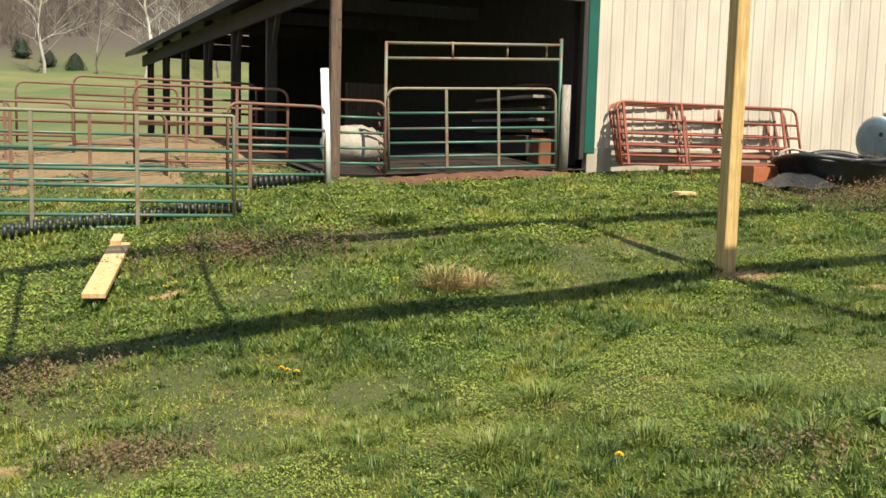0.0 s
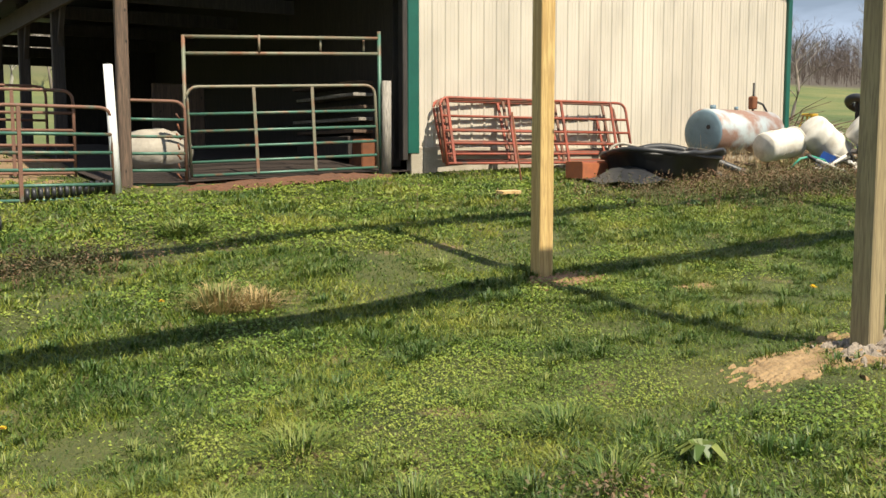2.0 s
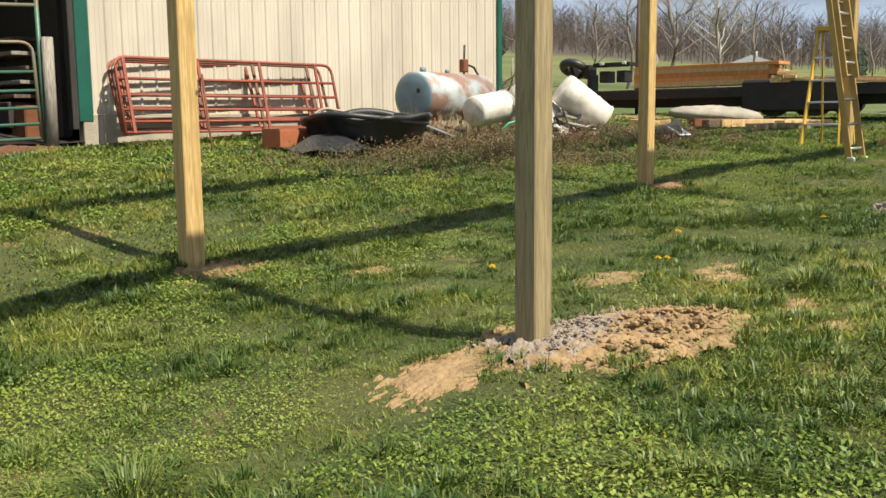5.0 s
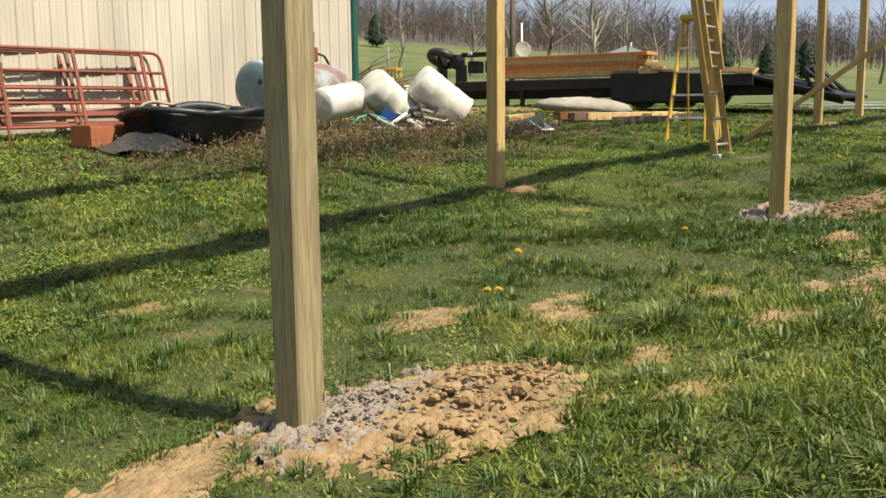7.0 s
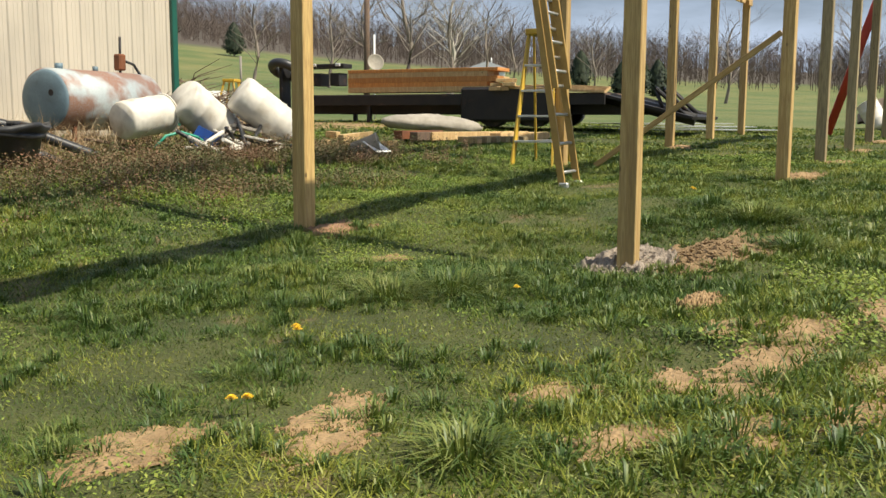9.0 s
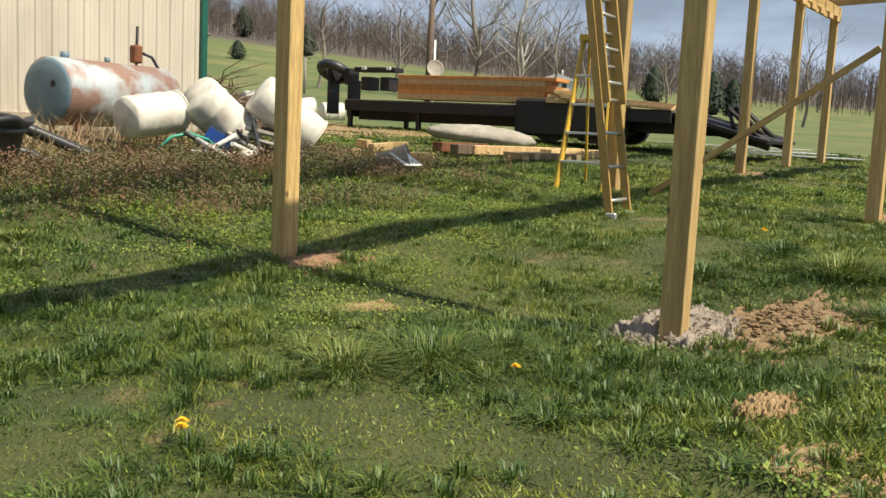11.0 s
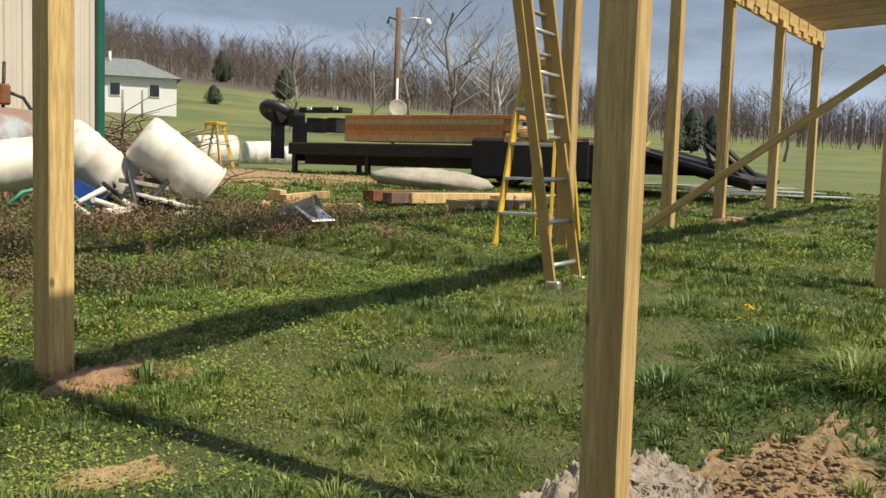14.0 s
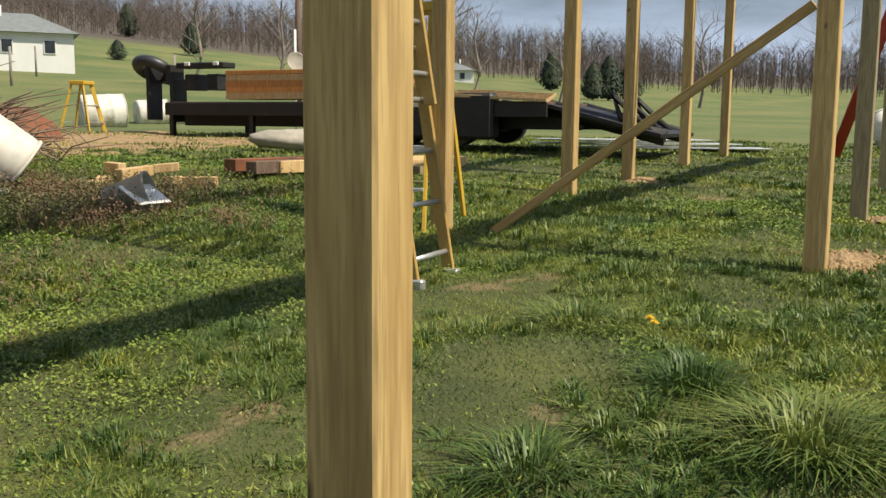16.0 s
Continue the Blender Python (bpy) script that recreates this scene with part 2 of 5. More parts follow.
GLASS_DARK = mat("dark_glass", (0.03, 0.035, 0.04), (0.02, 0.025, 0.03), 0.08, 0, 2, 0)
CEDAR = leaf_mat("cedar_green", (0.012, 0.026, 0.012), (0.022, 0.04, 0.016), (0.04, 0.055, 0.022), 0.7, 0.5)
LAWN = leaf_mat("grass_lawn", (0.042, 0.092, 0.012), (0.130, 0.185, 0.021), (0.285, 0.295, 0.042), 0.55, 1.1)
TUFT = leaf_mat("grass_tuft", (0.042, 0.088, 0.014), (0.092, 0.145, 0.023), (0.21, 0.235, 0.055), 0.5, 1.7)
TAN_TUFT = leaf_mat("grass_dry_tuft", (0.16, 0.18, 0.05), (0.38, 0.28, 0.12), (0.52, 0.38, 0.18), 0.7, 1.5)
CHICKWEED = leaf_mat("chickweed", (0.10, 0.17, 0.020), (0.18, 0.25, 0.030), (0.265, 0.305, 0.050), 0.55, 1.4)
NETTLE = leaf_mat("dead_nettle", (0.075, 0.095, 0.030), (0.14, 0.105, 0.050), (0.21, 0.115, 0.070), 0.75, 1.6)
DANDELION = mat("dandelion_yellow", (0.80, 0.52, 0.01), (0.72, 0.42, 0.01), 0.6, 0, 20, 0)


# ---- building helpers ----
def link(name, bm, m, parent=None, label="", smooth=False):
    me = bpy.data.meshes.new(name)
    bm.normal_update()
    bm.to_mesh(me)
    bm.free()
    if smooth:
        for f in me.polygons:
            f.use_smooth = True
    me.materials.append(m)
    ob = new(name, me)
    if parent:
        ob.parent = parent
    return tagged(ob, label)


def part(name, bm, m, parent, label="", smooth=False):
    return link(name, bm, m, parent, label, smooth)


def thing(name, label, category, at=(0, 0, 0), turn=0, group="", kind=""):
    e = new(name)
    e.matrix_basis = pose(*at, 0, 0, turn)
    return tagged(e, label, category, group, kind)


def box(bm, c, s, m=None, bevel=0.0):
    r = bmesh.ops.create_cube(bm, size=1)
    v = r["verts"]
    bmesh.ops.scale(bm, vec=s, verts=v)
    if bevel:
        ed = list({e for q in v for e in q.link_edges})
        v = list({q for f in bmesh.ops.bevel(bm, geom=ed, offset=bevel, segments=1, affect="EDGES")["faces"] for q in f.verts} | {q for q in v if q.is_valid})
    bmesh.ops.transform(bm, matrix=(m or Matrix()) , verts=v)
    bmesh.ops.translate(bm, vec=c, verts=v)
    return v


def cube(c, s, bevel=0.0, m=None):
    bm = bmesh.new()
    box(bm, c, s, m, bevel)
    return bm


def tube(bm, pts, r, seg=8, r1=None, caps=True):
    """A round bar along a line of points, tapering from r to r1."""
    pts = [Vector(p) for p in pts]
    rings = []
    r1 = r if r1 is None else r1
    for i, p in enumerate(pts):
        d = (pts[min(i + 1, len(pts) - 1)] - pts[max(i - 1, 0)]).normalized()
        a = d.orthogonal().normalized() if abs(d.z) > 0.99 else d.cross(Vector((0, 0, 1))).normalized()
        b = d.cross(a)
        rad = r + (r1 - r) * i / max(1, len(pts) - 1)
        rings.append([bm.verts.new(p + rad * (math.cos(t) * a + math.sin(t) * b)) for t in [2 * math.pi * k / seg for k in range(seg)]])
    for u, v in zip(rings, rings[1:]):
        for k in range(seg):
            f = bm.faces.new((u[k], u[(k + 1) % seg], v[(k + 1) % seg], v[k]))
            f.smooth = True
    if caps:
        bm.faces.new(rings[0][::-1])
        bm.faces.new(rings[-1])
    return bm


def bar(a, b, r, seg=8, r1=None):
    return tube(bmesh.new(), [a, b], r, seg, r1)


def arc_pts(a, b, c, n=5):
    """A rounded corner from a round b to c."""
    a, b, c = Vector(a), Vector(b), Vector(c)
    return [(1 - t) ** 2 * a + 2 * t * (1 - t) * b + t * t * c for t in [i / (n - 1) for i in range(n)]]


def raw(name, verts, faces, m, smooth=False):
    me = bpy.data.meshes.new(name)
    me.from_pydata(verts, [], faces)
    me.materials.append(m)
    if smooth:
        for f in me.polygons:
            f.use_smooth = True
    return new(name, me)


def lathe(profile, seg=28):
    """Revolves (radius, height) pairs about z."""
    bm = bmesh.new()
    rings = [[bm.verts.new((r * math.cos(2 * math.pi * k / seg), r * math.sin(2 * math.pi * k / seg), h)) for k in range(seg)] if r > 1e-4 else [bm.verts.new((0, 0, h))] for r, h in profile]
    for u, v in zip(rings, rings[1:]):
        for k in range(seg):
            q = [u[k % len(u)], u[(k + 1) % len(u)], v[(k + 1) % len(v)], v[k % len(v)]]
            q = list(dict.fromkeys(q))
            if len(q) > 2:
                f = bm.faces.new(q)
                f.smooth = True
    bmesh.ops.recalc_face_normals(bm, faces=bm.faces)
    return bm


# ---- ground ----
def wave(x, y):
    return 0.018 * math.sin(1.9 * x + 0.7 * y) + 0.016 * math.sin(1.1 * x - 2.3 * y + 1.0) + 0.012 * math.sin(3.7 * x + 2.9 * y + 2.0)


def terrain(x, y):
    xx = max(-9.0, min(x, 40.0))
    z = 1.2 * (1 - math.exp(-xx / 14)) + 0.1 * math.exp(-max(xx, -4.0) / 14) * max(0.0, min(y, 14.0) - 2) - 0.085 * math.exp(-((x - 5) / 1.6) ** 2 - ((y + 0.1) / 1.3) ** 2)
    r = math.hypot(x - 6, y - 3)
    a = math.atan2(y - 3, x - 6)
    s = max(0.0, math.sin(a)) if x > 6 else (1.0 if y > 3 else 0.0)
    s = s * s * (3 - 2 * s)
    z += (0.02 + 0.060 * s) * max(0.0, r - 28)
    z += (-0.030 + 0.075 * max(0.0, min(1.0, (radians(48) - a) / 0.45))) * max(0.0, min(r, 360.0) - 150) * max(0.0, min(1.0, (y + 90) / 60))
    if y > 3:
        hill = max(0.0, math.sin(a - 0.25)) if x > 6 else max(0.0, math.sin(a))
        z += 0.25 * hill * hill * max(0.0, min(r, 420.0) - 115)
    return z


def ground_z(x, y):
    near = max(0.0, 1 - math.hypot(x - 6, y - 3) / 40)
    return terrain(x, y) + wave(x, y) * near


def spread(lo, hi, step, far):
    a = list(np.arange(lo, hi + 1e-6, step))
    d, q = step, hi
    while q < far:
        d *= 1.22
        q += d
        a.append(q)
    d, q, left = step, lo, []
    while q > -far:
        d *= 1.22
        q -= d
        left.append(q)
    return left[::-1] + a


gx, gy = spread(-9, 22, 0.2, 900), spread(-7, 14, 0.2, 900)
# turf colours lowered so the gaps between blades read as shadow
ground_mat = mat("ground_turf", (0.046, 0.058, 0.013), (0.098, 0.105, 0.024), 0.95, 0, 1.6, 0.9, fine=55, spots=((0.24, 0.165, 0.085), 0.60))
# leaf litter under the woods on the hills
gn, gl = ground_mat.node_tree.nodes, ground_mat.node_tree.links
old = gn["Principled BSDF"].inputs["Base Color"].links[0].from_socket
pos = gn.new("ShaderNodeNewGeometry")
sub = gn.new("ShaderNodeVectorMath")
sub.operation = "DISTANCE"
sub.inputs[1].default_value = (60, -60, 0)
gl.new(pos.outputs["Position"], sub.inputs[0])
edge = gn.new("ShaderNodeMapRange")
edge.inputs["From Min"].default_value, edge.inputs["From Max"].default_value = 188, 204
gl.new(sub.outputs["Value"], edge.inputs["Value"])
mead = gn.new("ShaderNodeMix")
mead.data_type = "RGBA"
mn = gn.new("ShaderNodeTexNoise")
mn.inputs["Scale"].default_value, mn.inputs["Detail"].default_value = 0.12, 6
gl.new(pos.outputs["Position"], mn.inputs["Vector"])
mr = gn.new("ShaderNodeValToRGB")
mr.color_ramp.elements[0].position, mr.color_ramp.elements[0].color = 0.35, (0.075, 0.110, 0.028, 1)
mr.color_ramp.elements[1].position, mr.color_ramp.elements[1].color = 0.72, (0.17, 0.165, 0.055, 1)
gl.new(mn.outputs["Fac"], mr.inputs["Fac"])
md = gn.new("ShaderNodeVectorMath")
md.operation = "DISTANCE"
md.inputs[1].default_value = (4, 3, 0)
gl.new(pos.outputs["Position"], md.inputs[0])
mq = gn.new("ShaderNodeMapRange")
mq.inputs["From Min"].default_value, mq.inputs["From Max"].default_value = 12, 26
gl.new(md.outputs["Value"], mq.inputs["Value"])
gl.new(mq.outputs["Result"], mead.inputs["Factor"])
gl.new(old, mead.inputs["A"])
gl.new(mr.outputs["Color"], mead.inputs["B"])
old = mead.outputs["Result"]
lit = gn.new("ShaderNodeMix")
lit.data_type = "RGBA"
lit.inputs["B"].default_value = (0.075, 0.060, 0.046, 1)
gl.new(edge.outputs["Result"], lit.inputs["Factor"])
gl.new(old, lit.inputs["A"])
gl.new(lit.outputs["Result"], gn["Principled BSDF"].inputs["Base Color"])
ground = raw("ground", [(x, y, ground_z(x, y)) for y in gy for x in gx],
             [(j * len(gx) + i, j * len(gx) + i + 1, (j + 1) * len(gx) + i + 1, (j + 1) * len(gx) + i) for j in range(len(gy) - 1) for i in range(len(gx) - 1)], ground_mat, True)
tagged(ground, "uneven green turf, darkened as shade between blades, with patches of bare clay soil", "ground", kind="structure")


# ---- pole building under construction ----
ROW_A, BEAM_Z = 2.68, 3.62


def timber_post(x, y, top, m, label, w=0.14):
    z = ground_z(x, y)
    bm = bmesh.new()
    box(bm, (0, 0, (top - z) / 2 - 0.15), (w, w, top - z + 0.3), bevel=0.006)
    ob = link("timber_post", bm, m)
    ob.location = (x + w / 2, y + w / 2, z)
    tagged(ob, label, "post", "posts of the pole building")
    return ob


L_NEW = "fresh treated pine square post set in the ground"
L_OLD = "weathered grey-green treated square post set in clay"
timber_post(0.010, -0.012, 3.9, PINE_GREY, L_OLD, 0.126)
timber_post(-0.09, 2.918, 3.75, PINE, L_NEW, 0.132)
timber_post(4.943, 0.045, 3.9, PINE, L_NEW, 0.117).rotation_euler.z = radians(4)
timber_post(4.900, 2.602, 3.75, PINE, L_NEW, 0.122)
timber_post(-6.9, 0.0, 3.9, PINE_GREY, L_OLD)
timber_post(-6.9, 2.9, 3.75, PINE, L_NEW)
for x in (9.76, 12.10, 14.60, 16.95, 19.40):
    timber_post(x, 0.05, 3.95, PINE_GREY if x > 10 else PINE, L_NEW, 0.128)
for x in (10.0, 12.55, 14.68, 17.15, 19.55):
    timber_post(x, ROW_A + (0.12 if x > 13 else 0.02), 3.75, PINE, L_NEW, 0.128)


def beam(a, b, h, t, m, label, name="beam"):
    """A plank on edge from a to b (middle of its lower edge)."""
    a, b = Vector(a), Vector(b)
    d = b - a
    bm = bmesh.new()
    box(bm, (0, 0, 0), (t, h, d.length), bevel=0.004)
    ob = link(name, bm, m)
    q = d.normalized()
    side = Vector((0, 0, 1)).cross(q).normalized()
    ob.matrix_basis = Matrix.Translation((a + b) / 2 + Vector((0, 0, h / 2))) @ Matrix((side, q.cross(side), q)).transposed().to_4x4()
    return tagged(ob, label, "beam", "beams of the pole building")


for x0, x1 in ((-7.0, -0.05), (-0.03, 4.85), (4.87, 9.70), (9.72, 14.6), (14.62, 19.75)):
    for off in (-0.022, 0.162):
        beam((x0, 0.0 + off, BEAM_Z + 0.12), (x1, 0.0 + off, BEAM_Z + 0.12), 0.24, 0.038, PINE, "new pine header plank bolted along the posts")
        ya, yb = (2.92, 2.92) if x1 < 0 else (2.90, 2.60) if x1 < 5 else (2.60, 2.72) if x1 < 10 else (2.70, 2.80) if x1 < 15 else (2.80, 2.82)
        beam((x0, ya + off, BEAM_Z), (x1, yb + off, BEAM_Z), 0.19, 0.038, PINE, "new pine header plank bolted along the posts")
# rafters over the finished bays and the western end
for x in (-5.6, -4.05, 13.6, 14.25, 14.9, 15.5, 16.1, 16.7, 17.3, 17.9, 18.5, 19.1, 19.6):
    beam((x, -0.5, BEAM_Z + 0.40), (x, 3.05, BEAM_Z + 0.20), 0.19, 0.038, PINE, "new pine rafter plank resting on the headers", "rafter")
for k, x in enumerate(np.arange(14.0, 19.7, 0.61)):
    b = link("rafter_block", cube((0, 0, 0), (0.30, 0.038, 0.10), 0.003), PINE_RAW)
    b.location = (x, 2.82 - 0.05, BEAM_Z - 0.04)
    tagged(b, "short pine block nailed under the header", "block", "blocks on the header")
beam((9.95, 2.28, ground_z(9.95, 2.28)), (9.9, 0.21, 2.12), 0.06, 0.035, PINE, "long pine brace plank from ground to post", "brace")
bm = bmesh.new()
q = Vector((19.6, 0.3, 3.9)) - Vector((20.3, 1.3, 0.9))
tube(bm, [(20.3, 1.3, 0.9), (19.6, 0.3, 3.9)], 0.11, 4)
tagged(link("red_prop", bm, RED_PAINT), "red painted steel elevator prop leaning on the posts", "prop")


# ---- mounds of soil at the posts ----
def mound(x, y, rx, ry, h, m, name, label, turn=0, seed=1, seg=44, rough=0.65):
    rnd = random.Random(seed)
    bm = bmesh.new()
    bmesh.ops.create_grid(bm, x_segments=seg, y_segments=seg, size=1)
    c, s = math.cos(radians(turn)), math.sin(radians(turn))
    off = rnd.uniform(0, 50)
    for v in bm.verts:
        r = math.hypot(v.co.x, v.co.y) * (1 + 0.45 * noise.noise((v.co.x * 1.6 + off, v.co.y * 1.6, 0)) + 0.5 * noise.noise((v.co.x * 4 + off, v.co.y * 4, 5)) + 0.6 * noise.noise((v.co.x * 9 + off, v.co.y * 9, 2)) + 0.2 * noise.noise((v.co.x * 21 + off, v.co.y * 21, 2)))
        k = max(0.0, 1 - r * 1.12)
        lump = noise.noise((v.co.x * 7 + off, v.co.y * 7, 3)) * 0.5 + 0.28 * noise.noise((v.co.x * 15 + off, v.co.y * 15, 8)) + 0.09 * noise.noise((v.co.x * 34 + off, v.co.y * 34, 4))
        wx, wy = x + rx * v.co.x * c - ry * v.co.y * s, y + rx * v.co.x * s + ry * v.co.y * c
        v.co = Vector((wx - x, wy - y, ground_z(wx, wy) - ground_z(x, y) + (0.006 + h * (k * 1.2 + rough * lump * min(1, 4 * k)) if k > 0.04 else -0.012)))
    ob = link(name, bm, m, smooth=False)
    ob.location = (x, y, ground_z(x, y))
    tagged(ob, label, "soil")
    return ob


def clods(x, y, rx, ry, n, m, name, label, seed=2, size=(0.012, 0.045)):
    """Loose lumps strewn on a mound, one mass of small stones."""
    rnd = random.Random(seed)
    bm = bmesh.new()
    for _ in range(n):
        a, r = rnd.uniform(0, 6.283), rnd.random() ** 0.6
        px, py = x + rx * r * math.cos(a), y + ry * r * math.sin(a)
        s = rnd.uniform(*size) * rnd.uniform(0.6, 1.2)
        v = bmesh.ops.create_icosphere(bm, subdivisions=1, radius=s)["verts"]
        for q in v:
            q.co = Vector((q.co.x * rnd.uniform(0.6, 1.4), q.co.y * rnd.uniform(0.6, 1.4), q.co.z * rnd.uniform(0.4, 0.9)))
        bmesh.ops.translate(bm, vec=(px, py, ground_z(px, py) + 0.10 * max(0, 1 - r) + s * 0.3), verts=v)
    tagged(link(name, bm, m), label, "stones", kind="stuff")


mound(0.42, -0.24, 0.70, 0.44, 0.042, SOIL, "soil_mound", "tan clay dug out round a post", -25, 1, 100)
mound(0.26, -0.10, 0.46, 0.28, 0.062, GRAVEL, "concrete_spill", "grey crumbled concrete mix at the foot of a post", -10, 2, 90, 0.34)
clods(0.52, -0.34, 0.55, 0.36, 420, SOIL, "clay_clods", "lumps of dry tan clay on dug soil", 3, (0.005, 0.022))
clods(0.58, -0.36, 0.42, 0.26, 24, SOIL, "clay_lumps", "larger lumps of dry tan clay on dug soil", 33, (0.022, 0.045))
clods(0.26, -0.10, 0.40, 0.25, 700, GRAVEL, "concrete_crumbs", "crumbs of grey concrete mix on soil", 4, (0.003, 0.013))
mound(-0.40, 0.14, 0.42, 0.24, 0.018, SOIL, "soil_patch", "thin layer of spread clay on turf", 0, 5)
mound(5.62, -0.26, 0.80, 0.36, 0.040, SOIL_DARK, "soil_mound", "brown clay dug out round a post", -12, 6, 100)
mound(5.26, 0.17, 0.48, 0.34, 0.090, GRAVEL, "concrete_spill", "grey crumbled concrete mix at the foot of a post", 0, 7, 90, 0.34)
clods(5.60, -0.26, 0.6, 0.26, 420, SOIL_DARK, "clay_clods", "lumps of brown clay on dug soil", 8, (0.005, 0.02))
clods(5.22, 0.13, 0.42, 0.30, 700, GRAVEL, "concrete_crumbs", "crumbs of grey concrete mix on soil", 9, (0.003, 0.013))
mound(4.15, -0.6, 0.2, 0.12, 0.05, SOIL, "soil_lump", "small heap of tan clay in grass", 0, 10)
COLLARS = ((-0.02, 2.8), (5.0, 2.5), (10.08, 0.02), (12.2, -0.05), (14.7, 0.0), (14.75, 2.75), (17.0, 0.0))
for k, (px, py) in enumerate(COLLARS):
    mound(px + 0.05, py - 0.06, 0.36, 0.22, 0.03, CHIPS if k < 2 else SOIL, "soil_collar", "reddish soil scraped round the foot of a post", 0, 20 + k)
PATCHES = ((2.2, -0.87, 0.24), (3.3, -1.12, 0.36), (3.75, -1.2, 0.30), (2.9, -0.83, 0.2), (2.03, 0.12, 0.24), (1.41, 0.55, 0.26), (1.67, -0.03, 0.2), (0.85, 2.12, 0.2), (1.87, 0.16, 0.18),
           (1.39, -0.64, 0.18), (1.24, 0.46, 0.2), (4.41, 1.56, 0.2), (-5.9, 1.4, 0.24), (4.2, -1.5, 0.3), (-4.7, 4.4, 0.2), (2.6, -0.45, 0.2), (1.1, -0.95, 0.2), (2.9, -1.1, 0.28), (2.4, -1.25, 0.24), (3.2, -1.6, 0.3), (2.7, -1.55, 0.22), (3.7, -0.85, 0.2))
for k, (px, py, w) in enumerate(PATCHES):
    mound(px, py, w * 1.05, w * 0.55, 0.006, SOIL, "soil_patch", "bare tan clay showing through thin turf", -30 + 13 * (k % 5), 40 + k)

# ---- barn ----
B0, B1, BY = 2.30, 10.20, 9.40        # cream wall along y = BY
SIDE = lambda y: -2.10 - 0.08 * (y - 9)


def profile_wall(x0, x1, z0, z1):
    """Ribbed steel sheet: a trapezoid rib every 229 mm with two small ones between."""
    xs, x = [], x0
    while x < x1 - 0.001:
        for dx, dy in ((0.0, 0.0), (0.016, 0.019), (0.034, 0.019), (0.050, 0.0), (0.105, 0.0), (0.112, 0.005), (0.120, 0.0), (0.165, 0.0), (0.172, 0.005), (0.180, 0.0)):
            if x + dx < x1:
                xs.append((x + dx, dy))
        x += 0.2286
    xs.append((x1, 0))
    return [(a, BY - d, z) for a, d in xs for z in (z0, z1)], [(2 * i, 2 * i + 2, 2 * i + 3, 2 * i + 1) for i in range(len(xs) - 1)]


wall_south = thing("wall_south", "cream ribbed steel barn wall with green corner trim", "wall", kind="structure")
v, f = profile_wall(B0, B1, 1.12, 6.2)
ob = raw("siding", v, f, SIDING)
ob.parent = wall_south
part("wall_core", cube(((B0 + B1) / 2, BY + 0.08, 3.6), (B1 - B0, 0.15, 5.2)), SIDING, wall_south)
part("corner_trim", cube((B0 - 0.10, BY - 0.01, 3.7), (0.19, 0.10, 5.2), 0.01), GREEN_TRIM, wall_south, "dark green steel corner trim")
part("jamb", cube((B0 - 0.24, BY + 0.02, 3.7), (0.08, 0.16, 5.4), 0.01), SHADED_WOOD, wall_south, "dark wooden door jamb")
part("corner_trim", cube((B1 + 0.02, BY - 0.01, 3.7), (0.11, 0.10, 5.2), 0.01), GREEN_TRIM, wall_south, "dark green steel corner trim")
part("footing", cube(((B0 + B1) / 2 - 0.04, BY + 0.03, 0.95), (B1 - B0 + 0.2, 0.16, 0.5), 0.01), CONCRETE, wall_south, "tan concrete footing")
wall_east = thing("wall_east", "cream steel east wall of the barn", "wall", kind="structure")
part("siding", cube((B1, BY + 7.6, 3.5), (0.1, 15.0, 4.8)), SIDING, wall_east)
part("wall_core", cube((B0 - 0.2, BY + 7.8, 3.4), (0.12, 15.0, 5.0)), SHADED_WOOD, thing("wall_inner", "boarded wall inside the barn, coloured dark for the shade", "wall", kind="structure"))
wn_ = thing("wall_north", "boarded back wall of the barn, coloured dark for the shade", "wall", kind="structure")
part("boards", cube((1.0, 24.6, 3.4), (3.0, 0.12, 5.0)), SHADED_WOOD, wn_)
part("boards", cube((6.2, 24.6, 3.4), (8.0, 0.12, 5.0)), SIDING, wn_)
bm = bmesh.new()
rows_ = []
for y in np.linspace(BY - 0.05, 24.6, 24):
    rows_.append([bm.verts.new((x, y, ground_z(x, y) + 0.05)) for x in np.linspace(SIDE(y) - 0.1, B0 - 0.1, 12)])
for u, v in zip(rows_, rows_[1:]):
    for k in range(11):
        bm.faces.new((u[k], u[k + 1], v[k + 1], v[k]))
tagged(link("barn_floor", bm, DIRT_SHADED), "trampled dirt floor inside the barn, coloured dark for the shade", "floor", kind="structure")
mound(-4.9, 12.4, 3.6, 3.2, 0.03, SOIL_DARK, "pen_dirt", "brown trampled dirt in the cattle pen", 0, 91)
mound(15.2, 11.6, 3.6, 2.8, 0.02, SOIL, "dirt_drive", "pale tan bare dirt beside the trailer", 20, 92)
tagged(mound(0.2, 9.15, 1.6, 0.45, 0.06, BARN_EARTH, "barn_dirt", "reddish-brown trampled dirt at the barn gate"), category="soil")


def roof_slab(name, pts, t, m, label):
    bm = bmesh.new()
    lo = [bm.verts.new(p) for p in pts]
    hi = [bm.verts.new((p[0], p[1], p[2] + t)) for p in pts]
    bm.faces.new(lo[::-1])
    bm.faces.new(hi)
    for i in range(4):
        bm.faces.new((lo[i], lo[(i + 1) % 4], hi[(i + 1) % 4], hi[i]))
    return tagged(link(name, bm, m), label, "roof", kind="structure")


